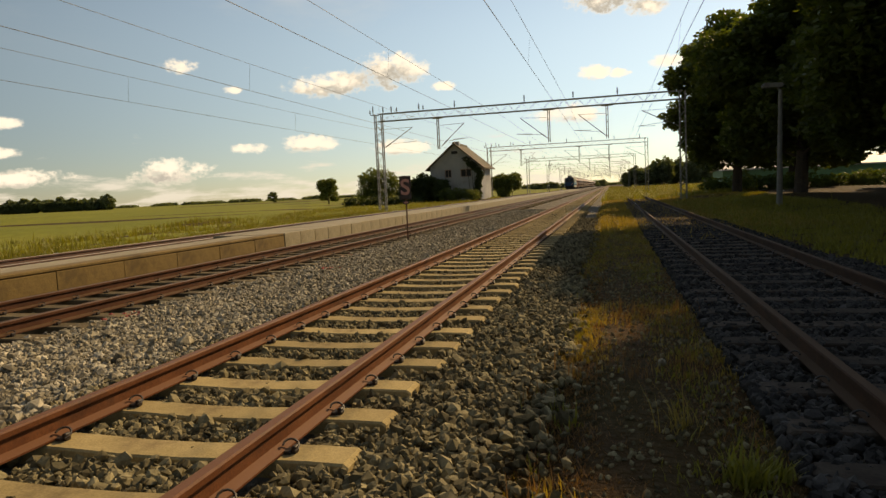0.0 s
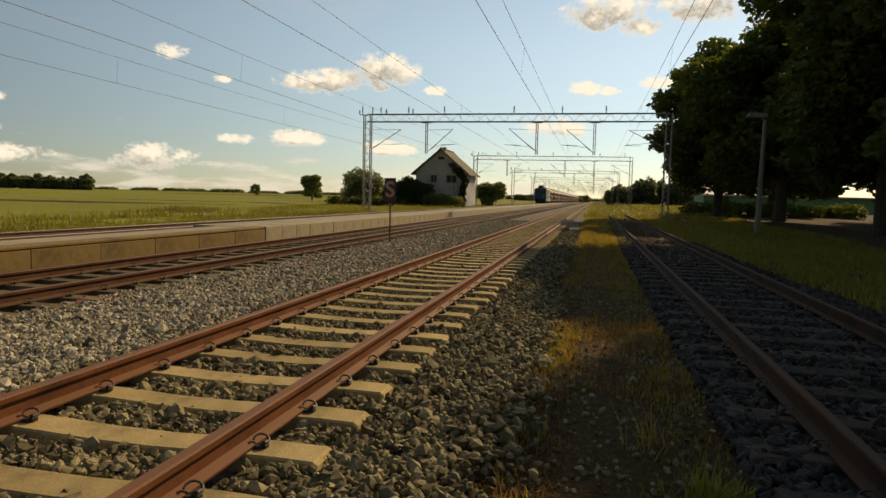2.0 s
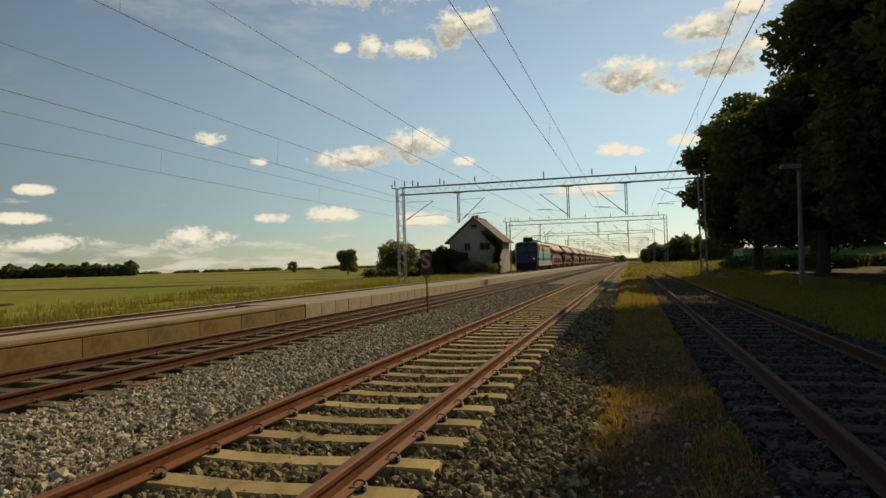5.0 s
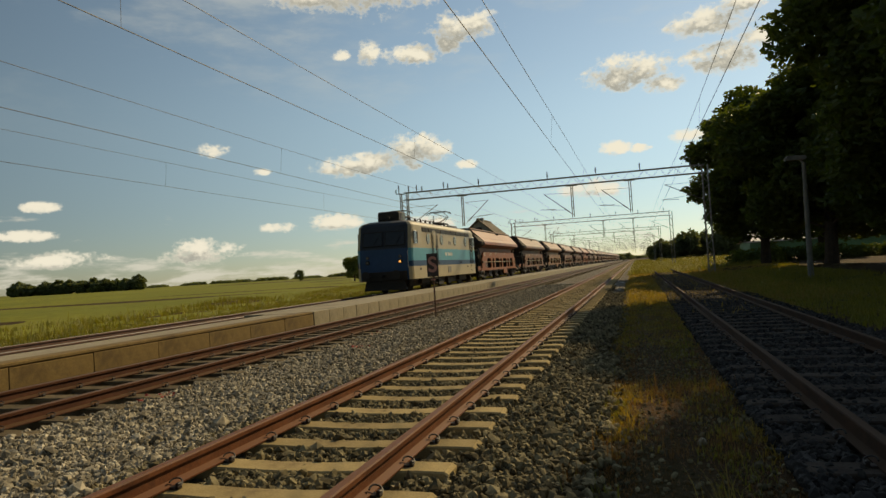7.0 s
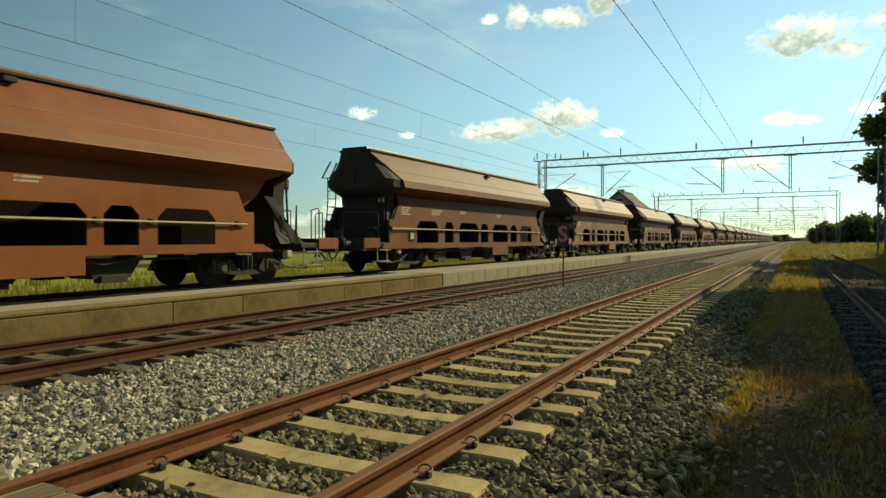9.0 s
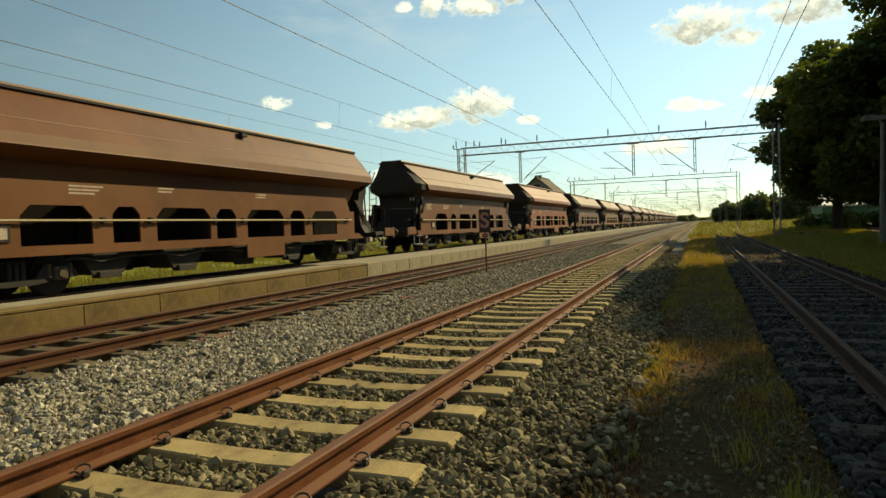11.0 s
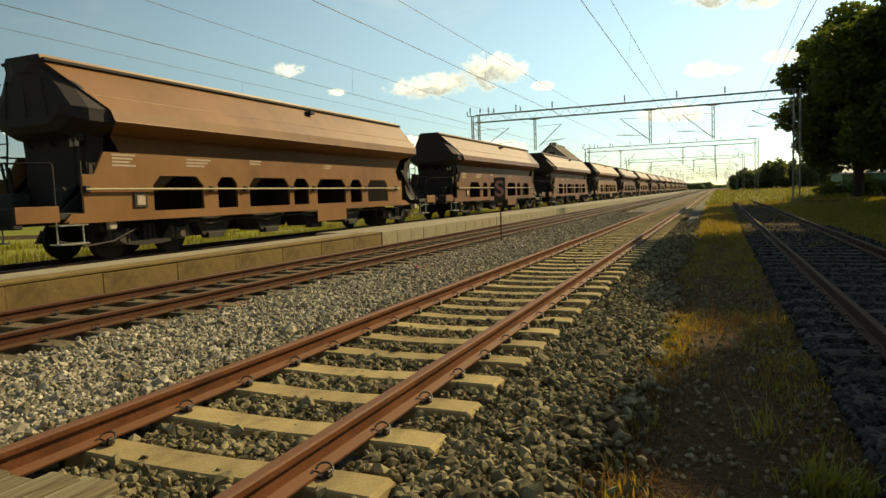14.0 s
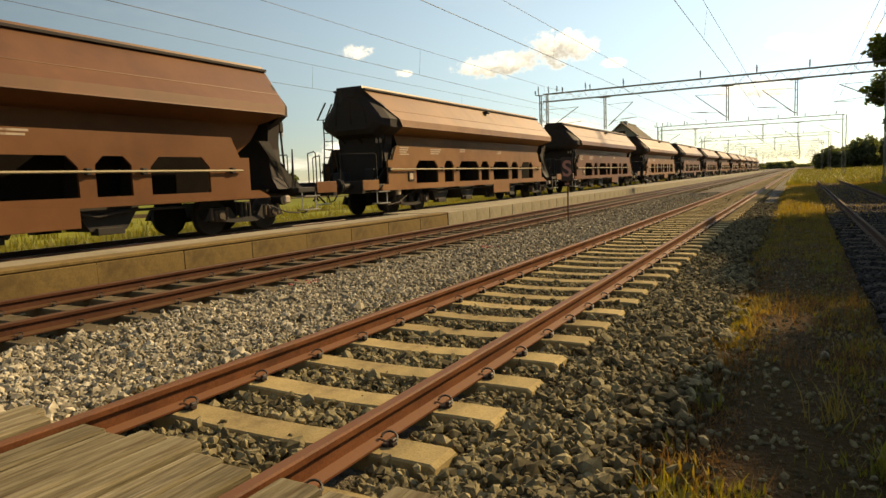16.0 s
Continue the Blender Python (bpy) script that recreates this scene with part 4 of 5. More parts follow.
def hopper_wagon(paint, inner, label):
    w = thing("hopper_wagon", label, "freight wagon", group="hopper wagons of the train")
    # upper hopper with sloped roof flaps, and ends that draw in below
    zs = [1.0, 2.3, 2.72, 2.95, 3.2, 4.2, 4.33]
    hx = [0.55, 0.86, 0.9, 1.5, 1.46, 0.56, 0.5]
    f0 = [2.2, 0.55, 0.25, -0.1, -0.18, -1.0, -1.0]
    r0 = [2.2, 0.55, 0.25, -0.1, -0.18, -0.45, -0.45]
    vs, fs = [], []
    for z, h, f, g in zip(zs, hx, f0, r0):
        vs += [(-h, f, z), (h, f, z), (h, 15.05 - g, z), (-h, 15.05 - g, z)]
    for k in range(len(zs) - 1):
        fs += [(k * 4 + i, k * 4 + (i + 1) % 4, k * 4 + 4 + (i + 1) % 4, k * 4 + 4 + i) for i in range(4)]
    fs += [(3, 2, 1, 0), (24, 25, 26, 27)]
    s = Shape()
    s.add(vs, fs)
    # end faces take the darker paint, which carries their shade
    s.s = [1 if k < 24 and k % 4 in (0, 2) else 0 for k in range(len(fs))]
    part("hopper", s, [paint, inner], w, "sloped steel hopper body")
    for sx in (1, -1):
        # lip, fold and hinge strip of the roof flap
        s = Shape()
        s.rod((sx * 1.175, -0.4, 3.515), (sx * 1.175, 15.3, 3.515), 0.014, 6)
        s.rod((sx * 1.49, -0.1, 2.97), (sx * 1.49, 15.1, 2.97), 0.022, 6)
        part("flap_seam", s, paint, w)
        s = Shape()
        s.box(sx * 0.6 - 0.05, sx * 0.6 + 0.05, -1.0, 15.5, 4.18, 4.25, 0.01)
        part("hinge_strip", s, inner, w)
        s = Shape()
        s.box(sx * 0.75 - 0.16, sx * 0.75 + 0.16, 8.2, 8.45, 4.0, 4.1, 0.01)
        part("latch", s, DARKSTEEL, w)
        # side girder with openings
        s = Shape()
        xa, xb = (1.3, 1.36) if sx > 0 else (-1.36, -1.3)
        s.prism([(-1.37, 0.86), (14.6, 0.86), (14.2, 1.04), (-1.2, 1.04)], xa, xb, axis="x")
        s.prism([(-0.62, 1.84), (13.6, 1.84), (13.35, 2.32), (-0.35, 2.32)], xa, xb, axis="x")
        edges = [-0.9] + [v for o in OPEN for v in o] + [13.9]
        for a, b in zip(edges[::2], edges[1::2]):
            s.box(xa, xb, a, b, 1.04, 1.84)
        for a, b in OPEN:
            c = min(0.22, (b - a) * 0.22)
            for y0, y1 in ((a, a + c), (b, b - c)):
                s.add([(xa, y0, 1.84), (xb, y0, 1.84), (xa, y1, 1.84), (xb, y1, 1.84), (xa, y0, 1.84 - c), (xb, y0, 1.84 - c)], [(0, 2, 4), (1, 5, 3), (2, 3, 5, 4), (0, 1, 3, 2), (0, 4, 5, 1)])
        s.box(xa - sx * 0.0, xb + sx * 0.03, -1.3, 14.5, 0.84, 0.9)
        part("side_girder", s, paint, w, "steel side wall with cut-out openings")
        # long operating bar on brackets
        bar = Shape()
        bar.rod((sx * 1.43, -0.9, 1.53), (sx * 1.43, 13.6, 1.53), 0.028, 6)
        ob = part("operating_bar", bar, mat("worn_yellow_bar", (0.30, 0.24, 0.13), (0.36, 0.29, 0.17), rough=0.6, bump=0) if "worn_yellow_bar" not in bpy.data.materials else bpy.data.materials["worn_yellow_bar"], w)
        for y in (-0.85, 2.78, 4.1, 6.28, 7.45, 9.62, 10.85, 13.3):
            s = Shape()
            s.box(sx * 1.36 - 0.03, sx * 1.36 + 0.09 * (1 if sx > 0 else -0.3), y - 0.06, y + 0.06, 1.46, 1.6, 0.015)
            part("bracket", s, DARKSTEEL, ob)
        # stencilled lettering as pale bars
        for y, z, n, wd in ((-0.15, 1.95, 4, 0.62), (2.0, 2.0, 3, 0.85), (4.4, 2.12, 2, 0.5), (8.1, 2.1, 2, 0.5)):
            for q in range(n):
                s = Shape()
                s.box(sx * 1.36 - 0.001, sx * 1.36 + sx * 0.004, y, y + wd * (1 - 0.13 * ((q * 7) % 3)), z + (n - q) * 0.075, z + (n - q) * 0.075 + 0.04)
                part("lettering_bar", s, STENCIL, w)
        s = Shape()
        s.box(sx * 1.36 - 0.02, sx * 1.36 + sx * 0.03, 7.6, 9.4, 0.46, 0.9, 0.01)
        part("drop_panel", s, paint, w)
        s = Shape()
        s.box(sx * 1.36 - 0.02, sx * 1.36 + sx * 0.03, 0.35, 0.72, 1.12, 1.45, 0.01)
        s.slot = 1
        s.box(sx * 1.36, sx * 1.36 + sx * 0.036, 0.42, 0.65, 1.18, 1.39)
        part("card_holder", s, [DARKSTEEL, STENCIL], w)
        s = Shape()
        for q in range(4):
            s = Shape()
            y = 3.1 + q * 2.35
            s.prism([(y - 0.75, 0.86), (y + 0.75, 0.86), (y + 0.4, 0.36), (y - 0.4, 0.36)], sx * 0.35, sx * 1.12, axis="x")
            s.box(sx * 0.95, sx * 1.2, y - 0.3, y + 0.3, 0.28, 0.42, 0.01)
            part("discharge_chute", s, DARKSTEEL, w)
        s = Shape()
        for q in range(4):
            y = 3.1 + q * 2.35
            s.path([(sx * 1.25, y - 1.0, 0.78), (sx * 1.25, y - 0.3, 0.66), (sx * 1.25, y + 0.6, 0.78)], 0.03, 5)
        s.rod((sx * 1.2, 2.0, 0.74), (sx * 1.2, 12.0, 0.74), 0.03, 6)
        part("door_linkage", s, DARKSTEEL, w)
    # black sheets behind the openings: the interior's darkness put into the colour
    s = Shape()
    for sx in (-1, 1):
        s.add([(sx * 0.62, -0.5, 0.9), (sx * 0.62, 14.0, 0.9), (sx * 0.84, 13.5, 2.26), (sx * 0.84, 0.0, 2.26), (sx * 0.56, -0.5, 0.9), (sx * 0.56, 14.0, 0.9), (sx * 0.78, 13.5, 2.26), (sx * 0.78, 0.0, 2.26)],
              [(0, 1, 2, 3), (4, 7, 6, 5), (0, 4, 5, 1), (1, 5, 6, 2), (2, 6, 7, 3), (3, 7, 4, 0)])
    part("opening_backing", s, P_OPENING, w)
    # inner ribs seen through the openings, underframe
    s = Shape()
    for y in (2.8, 4.05, 6.28, 7.45, 9.62, 10.85):
        s.box(-1.28, 1.28, y - 0.05, y + 0.05, 1.0, 2.28)
    s.box(-0.25, 0.25, -2.6, 17.4, 0.8, 1.1, 0.02)
    s.box(-1.28, 1.28, 0.0, 2.0, 0.84, 0.96)
    s.box(-1.28, 1.28, 12.2, 14.2, 0.84, 0.96)
    part("underframe", s, DARKSTEEL, w)
    # ends: platform, struts, ladder, levers, rails, buffers
    for f, d in ((0.0, -1), (15.05, 1)):
        s = Shape()
        ya, yb = sorted((f + d * 0.7, f + d * 2.35))
        s.box(-1.3, 1.3, ya, yb, 0.92, 1.06, 0.02)
        ye, yg = sorted((f + d * 2.2, f + d * 2.4))
        s.box(-1.32, 1.32, ye, yg, 0.78, 1.18, 0.02)
        e = part("end_platform", s, DARKSTEEL, w, "dark end platform")
        for sx in (1, -1):
            s = Shape()
            s.box(sx * 1.32 - 0.02, sx * 1.32 + 0.02, *sorted((f + d * 1.45, f + d * 2.35)), 0.88, 1.2, 0.008)
            part("end_plate", s, paint, e)
            s = Shape()
            for zz in (0.42, 0.8):
                s.box(sx * 1.18 - 0.12, sx * 1.18 + 0.2 * (1 if sx > 0 else 0.6), *sorted((f + d * 0.85, f + d * 1.5)), zz, zz + 0.03)
            for yy in (0.88, 1.47):
                s.rod((sx * 1.25, f + d * yy, 0.42), (sx * 1.25, f + d * yy, 0.95), 0.018, 5)
            part("footstep", s, ALU, e, "worn metal step")
            s = Shape()
            s.path([(sx * 1.28, f + d * 0.55, 1.0), (sx * 1.28, f + d * 0.55, 2.05), (sx * 1.22, f + d * 0.62, 2.1), (sx * 1.15, f + d * 0.62, 1.0)], 0.018, 6)
            part("handrail", s, DARKSTEEL, e)
            s = Shape()
            s.path([(sx * 1.3, f + d * 1.5, 1.05), (sx * 1.3, f + d * 1.5, 2.0), (sx * 1.25, f + d * 1.5, 2.05), (sx * 0.4, f + d * 2.25, 2.05)], 0.018, 6)
            s.rod((sx * 0.4, f + d * 2.25, 1.05), (sx * 0.4, f + d * 2.25, 2.05), 0.018, 6)
            part("handrail", s, DARKSTEEL, e)
            s = Shape()
            s.prism([(f + d * 0.0, 2.3), (f - d * 0.4, 2.3), (f + d * 1.2, 1.04), (f + d * 0.7, 1.04)], sx * 0.95 - 0.05, sx * 0.95 + 0.05, axis="x")
            part("end_strut", s, DARKSTEEL, w)
        s = Shape()
        s.prism([(-1.2, 1.04), (1.2, 1.04), (1.0, 1.35), (0.92, 2.1), (1.0, 2.8), (-1.0, 2.8), (-0.92, 2.1), (-1.0, 1.35)], *sorted((f + d * 0.0, f + d * 0.42)))
        # upper end: a dished plate that leans out towards the roof, stiffened by ribs
        top_y = 1.0 if d < 0 else 0.45
        ring = [(-0.9, 2.62), (0.9, 2.62), (1.42, 2.93), (1.42, 3.2), (1.0, 3.72), (0.56, 4.16), (0.3, 4.27), (-0.3, 4.27), (-0.56, 4.16), (-1.0, 3.72), (-1.42, 3.2), (-1.42, 2.93)]
        lean = [0.12 if z < 3.2 else 0.18 + (top_y - 0.18) * (z - 3.2) for x, z in ring]
        deep = 1.0 if d < 0 else 0.6
        m_ = len(ring)
        for k_, zoom in ((-0.1, 1.0), (0.0, 1.0), (0.62, 0.95), (0.9, 0.84), (1.0, 0.66)):
            vs2 = [(x * zoom, f + d * (yy - 0.1 if k_ < 0 else max(yy, deep * k_)), 3.45 + (z - 3.45) * zoom) for (x, z), yy in zip(ring, lean)]
            s.add(vs2, [])
        n0 = len(s.v) - 5 * m_
        tub = [(n0 + q * m_ + a, n0 + q * m_ + (a + 1) % m_, n0 + (q + 1) * m_ + (a + 1) % m_, n0 + (q + 1) * m_ + a) for q in range(4) for a in range(m_)]
        s.f += tub + [tuple(n0 + 4 * m_ + a for a in range(m_))]
        s.s += [0] * (len(tub) + 1)
        part("end_wall", s, inner, w, "end wall in dark brown with its shade painted in")
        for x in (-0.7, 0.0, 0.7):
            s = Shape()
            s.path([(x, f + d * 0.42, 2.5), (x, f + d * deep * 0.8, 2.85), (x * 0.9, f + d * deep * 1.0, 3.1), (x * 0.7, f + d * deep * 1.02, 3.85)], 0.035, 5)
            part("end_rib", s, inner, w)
        s = Shape()
        for x in (-1.3, -0.95):
            s.path([(x, f + d * 0.95, 1.0), (x, f + d * 0.8, 2.6), (x, f + d * 0.8, 3.35)], 0.022, 6)
        for q in range(8):
            zz = 1.2 + q * 0.28
            yy = f + d * (0.95 - 0.15 * min(1, (zz - 1.0) / 1.6))
            s.rod((-1.3, yy, zz), (-0.95, yy, zz), 0.015, 5)
        s.path([(-1.32, f + d * 0.6, 3.95), (-1.55, f + d * 0.8, 3.36), (-1.2, f + d * 0.8, 3.34), (-1.12, f + d * 0.5, 3.9)], 0.03, 6)
        s.rod((-1.12, f + d * 0.8, 3.34), (-1.12, f + d * 0.1, 3.3), 0.025, 6)
        s.rod((-1.12, f + d * 0.85, 2.3), (-0.9, f + d * 0.1, 2.3), 0.02, 6)
        part("ladder", s, DARKSTEEL, w)
        s = Shape()
        for x in (-0.45, -0.3, 0.75, 0.9):
            s = Shape()
            s.path([(x, f + d * (1.0 if x < 0 else 0.55), 1.06), (x + 0.03, f + d * (1.25 if x < 0 else 0.6), 1.55), (x, f + d * (1.32 if x < 0 else 0.55), 2.15 if x < 0 else 2.75)], 0.03, 6)
            lever = part("brake_lever", s, DARKSTEEL, w)
            if x > 0:
                s = Shape()
                s.rod((x, f + d * 0.6, 2.45), (x, f + d * 0.58, 2.62), 0.042, 8)
                part("collar", s, STENCIL, lever, "pale painted collar")
        for x0, x1, d0, d1, z0, z1 in ((-0.6, -0.15, 0.95, 1.35, 1.06, 1.5), (0.68, 0.98, 0.45, 0.62, 2.55, 2.85), (0.4, 0.75, 0.5, 0.9, 1.06, 1.6)):
            s = Shape()
            s.box(x0, x1, *sorted((f + d * d0, f + d * d1)), z0, z1, 0.03)
            part("brake_box", s, DARKSTEEL, w)
        # brake gear below the platform: cylinder, hoses and a pale handle
        s = Shape()
        s.rod((0.75, f + d * 0.25, 0.74), (1.15, f + d * 0.25, 0.74), 0.13, 12)
        s.path([(1.18, f + d * 1.4, 0.5), (1.28, f + d * 0.9, 0.36), (1.28, f + d * 0.2, 0.42), (1.22, f - d * 0.5, 0.66)], 0.022, 6)
        s.path([(0.45, f + d * 2.4, 0.9), (0.5, f + d * 2.75, 0.6), (0.45, f + d * 2.9, 0.55), (0.3, f + d * 2.8, 0.75)], 0.025, 6)
        gear = part("brake_gear", s, DARKSTEEL, w)
        s = Shape()
        s.box(1.22, 1.34, *sorted((f + d * 0.1, f + d * 0.32)), 0.66, 0.86, 0.03)
        part("release_handle", s, STENCIL, gear, "pale brake release handle")
        buffers(w, f + d * 2.4, d)
    for yc in (1.05, 14.0):
        bogie(w, yc, 0.9, 0.46, "dark two-axle bogie")
    return w


STENCIL = mat("worn_stencil_paint", (0.42, 0.34, 0.26), (0.48, 0.40, 0.31), (0.25, 0.15, 0.1), scale=9, fine=50, rough=0.8, bump=0)
P_BROWN = mat("brown_oxide_paint", (0.148, 0.060, 0.023), (0.184, 0.077, 0.029), (0.107, 0.046, 0.020), scale=0.35, fine=3, rough=0.5, bump=0.06, dist=0.003, mottle=0.07, spec=0.3)
P_RED = mat("red_oxide_paint", (0.226, 0.070, 0.020), (0.265, 0.087, 0.025), (0.168, 0.055, 0.019), scale=0.35, fine=3, rough=0.5, bump=0.06, dist=0.003, mottle=0.07, spec=0.3)
P_TAN = mat("faded_brown_paint", (0.219, 0.105, 0.038), (0.270, 0.131, 0.050), (0.153, 0.070, 0.028), scale=0.35, fine=3, rough=0.5, bump=0.06, dist=0.003, mottle=0.07, spec=0.3)
# near-black that paints the shade seen through the side openings
P_OPENING = mat("black_opening_shade", (0.008, 0.006, 0.005), (0.014, 0.010, 0.008), (0.02, 0.013, 0.01), scale=0.9, fine=20, rough=0.9, bump=0.1, dist=0.003, spec=0.1)
# brown darkened for ends turned from the sun; hinge strips share it
P_END = mat("shaded_brown_paint", (0.017, 0.011, 0.009), (0.026, 0.016, 0.012), (0.012, 0.009, 0.008), scale=0.9, fine=20, rough=0.75, bump=0.1, dist=0.003)
loco = locomotive()
WAGON0, WPITCH = 18.8, 21.1
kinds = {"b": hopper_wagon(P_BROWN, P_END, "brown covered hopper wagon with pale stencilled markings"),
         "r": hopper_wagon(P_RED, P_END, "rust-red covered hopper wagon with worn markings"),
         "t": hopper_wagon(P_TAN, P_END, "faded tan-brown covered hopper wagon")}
used, train = set(), [(loco, 0.0)]
for k, c in enumerate("rbtbbrbtbbtbtbbtbtbtb"):
    wag = kinds[c] if c not in used else copy_thing(kinds[c], pose(0, 0, 0))
    used.add(c)
    train.append((wag, WAGON0 + k * WPITCH))


# ---- house ----
PLASTER = mat("grey_flaking_plaster", (0.33, 0.325, 0.30), (0.40, 0.385, 0.35), (0.22, 0.19, 0.155), scale=0.7, fine=12, rough=0.95, bump=0.3, dist=0.02)
ROOFTILE = mat("mossy_roof_tiles", (0.10, 0.075, 0.05), (0.14, 0.11, 0.06), (0.07, 0.085, 0.035), scale=0.8, fine=9, rough=0.95, bump=0.5, dist=0.03)
WINWOOD = mat("peeling_window_wood", (0.30, 0.20, 0.14), (0.38, 0.27, 0.19), scale=5, fine=30, rough=0.9, bump=0.2, dist=0.005)
DARKVOID = mat("empty_window_dark", (0.03, 0.028, 0.026), (0.045, 0.04, 0.035), rough=0.9, bump=0)
house = thing("house", "derelict grey two-storey house with a mossy gable roof, overgrown by ivy", "house", m=pose(-18.55, 88, 0))
HW, HD, EAVE, RIDGE = 3.6, 8.0, 4.75, 7.75
# gable wall with window openings, in strips around them
s = Shape()
wins = [(-1.5, -0.55, 3.2, 4.3), (0.75, 2.3, 3.2, 4.3)]
s.box(-HW, HW, 0, 0.3, -0.4, 3.2)
s.box(-HW, -1.5, 0, 0.3, 3.2, 4.3), s.box(-0.55, 0.75, 0, 0.3, 3.2, 4.3), s.box(2.3, HW, 0, 0.3, 3.2, 4.3)
s.prism([(-HW, 4.3), (HW, 4.3), (HW, EAVE), (0, RIDGE), (-HW, EAVE)], 0, 0.3)
s.prism([(-HW, -0.4), (HW, -0.4), (HW, EAVE), (0, RIDGE), (-HW, EAVE)], HD - 0.3, HD)
s.box(-HW, -HW + 0.3, 0.3, HD - 0.3, -0.4, EAVE)
s.box(HW - 0.3, HW, 0.3, 2.2, -0.4, EAVE), s.box(HW - 0.3, HW, 3.1, HD - 0.3, -0.4, EAVE)
s.box(HW - 0.3, HW, 2.2, 3.1, -0.4, 3.2), s.box(HW - 0.3, HW, 2.2, 3.1, 4.3, EAVE)
part("wall", s, PLASTER, house, "grey flaking plaster walls")
for x0, x1, z0, z1 in wins:
    s = Shape()
    s.box(x0, x1, 0.22, 0.26, z0, z1)
    wdw = part("window", s, DARKVOID, house, "dark broken window")
    s = Shape()
    for a, b, c, d in ((x0, x0 + 0.09, z0, z1), (x1 - 0.09, x1, z0, z1), (x0, x1, z0, z0 + 0.09), (x0, x1, z1 - 0.09, z1), ((x0 + x1) / 2 - 0.04, (x0 + x1) / 2 + 0.04, z0, z1)):
        s.box(a, b, 0.1, 0.2, c, d)
    part("frame", s, WINWOOD, wdw)
    s = Shape()
    s.box(x0 - 0.1, x1 + 0.1, -0.1, 0.2, z0 - 0.1, z0 - 0.01, 0.01)
    part("sill", s, PLASTER, wdw)
s = Shape()
s.box(HW - 0.2, HW - 0.15, 2.2, 3.1, 3.2, 4.3)
part("window", s, WINWOOD, house, "side window with closed shutters")
s = Shape()
s.box(-0.45, 0.45, -0.03, 0.1, 6.45, 6.85, 0.02)
part("attic_vent", s, DARKVOID, house)
for sx in (-1, 1):
    s = Shape()
    ex, ez = HW + 0.6, EAVE - 0.5
    s.prism([(0, RIDGE + 0.05), (sx * ex, ez), (sx * ex, ez + 0.16), (0, RIDGE + 0.24)], -0.55, HD + 0.5)
    part("roof", s, ROOFTILE, house, "mossy brown tiled roof slope")
s = Shape()
for k in range(24):
    s.rod((0, -0.55 + k * 0.377, RIDGE + 0.22), (0, -0.2 + k * 0.377, RIDGE + 0.24), 0.14, 8)
part("ridge_tiles", s, ROOFTILE, house)
s = Shape()
s.box(-0.15, 0.55, 0.6, 1.2, RIDGE - 0.4, RIDGE + 0.45, 0.02)
part("chimney", s, PLASTER, house)

# farm shed beyond the trees
SHEDROOF = mat("pale_sheet_roof", (0.55, 0.52, 0.47), (0.62, 0.59, 0.53), rough=0.6, bump=0.1, dist=0.01)
SHEDGREEN = mat("green_sheet_wall", (0.10, 0.22, 0.10), (0.13, 0.26, 0.12), rough=0.7, bump=0.1, dist=0.01)
shed = thing("farm_shed", "low green farm shed with a pale sheet roof behind the trees", "shed", m=pose(33, 105, 0.1))
s = Shape()
s.box(-14, 16, 0, 10, -0.5, 2.4)
part("wall", s, SHEDGREEN, shed)
s = Shape()
s.prism([(-0.6, 2.3), (5, 3.7), (10.6, 2.3), (10.6, 2.5), (5, 3.9), (-0.6, 2.5)], -14.5, 16.5, axis="x")
part("roof", s, SHEDROOF, shed)

# ---- plants ----
BARK = mat("dark_bark", (0.05, 0.038, 0.028), (0.075, 0.058, 0.042), (0.035, 0.03, 0.025), scale=3, fine=18, rough=0.95, bump=0.8, dist=0.03)
LEAF_TREE = leaf_mat("chestnut_leaves", (0.047, 0.075, 0.015), (0.084, 0.117, 0.022), (0.068, 0.085, 0.018))
LEAF_BUSH = leaf_mat("bush_leaves", (0.10, 0.13, 0.035), (0.14, 0.17, 0.045), (0.075, 0.10, 0.03))
LEAF_IVY = leaf_mat("ivy_leaves", (0.035, 0.055, 0.018), (0.055, 0.075, 0.022), (0.05, 0.06, 0.02))
# paler than near leaves: the haze of distance is mixed into the colour
LEAF_FAR = leaf_mat("haze_paled_far_leaves", (0.095, 0.122, 0.066), (0.133, 0.162, 0.077), (0.076, 0.102, 0.062))


def leaf_cloud(points, size, r, bend=0.25):
    """Leaves as small folded quads at the given points, turned at random."""
    n = len(points)
    u = r.normal(size=(n, 3))
    u[:, 2] *= 0.55
    u /= np.linalg.norm(u, axis=1, keepdims=True)
    w = np.cross(u, r.normal(size=(n, 3)))
    w /= np.linalg.norm(w, axis=1, keepdims=True)
    k = np.cross(u, w)
    L = (size * r.uniform(0.6, 1.4, n))[:, None]
    a = points - u * L
    b = points + w * L * 0.55 + k * L * bend
    c = points + u * L
    d = points - w * L * 0.55 + k * L * bend
    v = np.stack([a, b, c, d], 1).reshape(-1, 3)
    i = np.arange(n) * 4
    f = np.concatenate([np.stack([i, i + 1, i + 2], 1), np.stack([i, i + 2, i + 3], 1)])
    return v, f


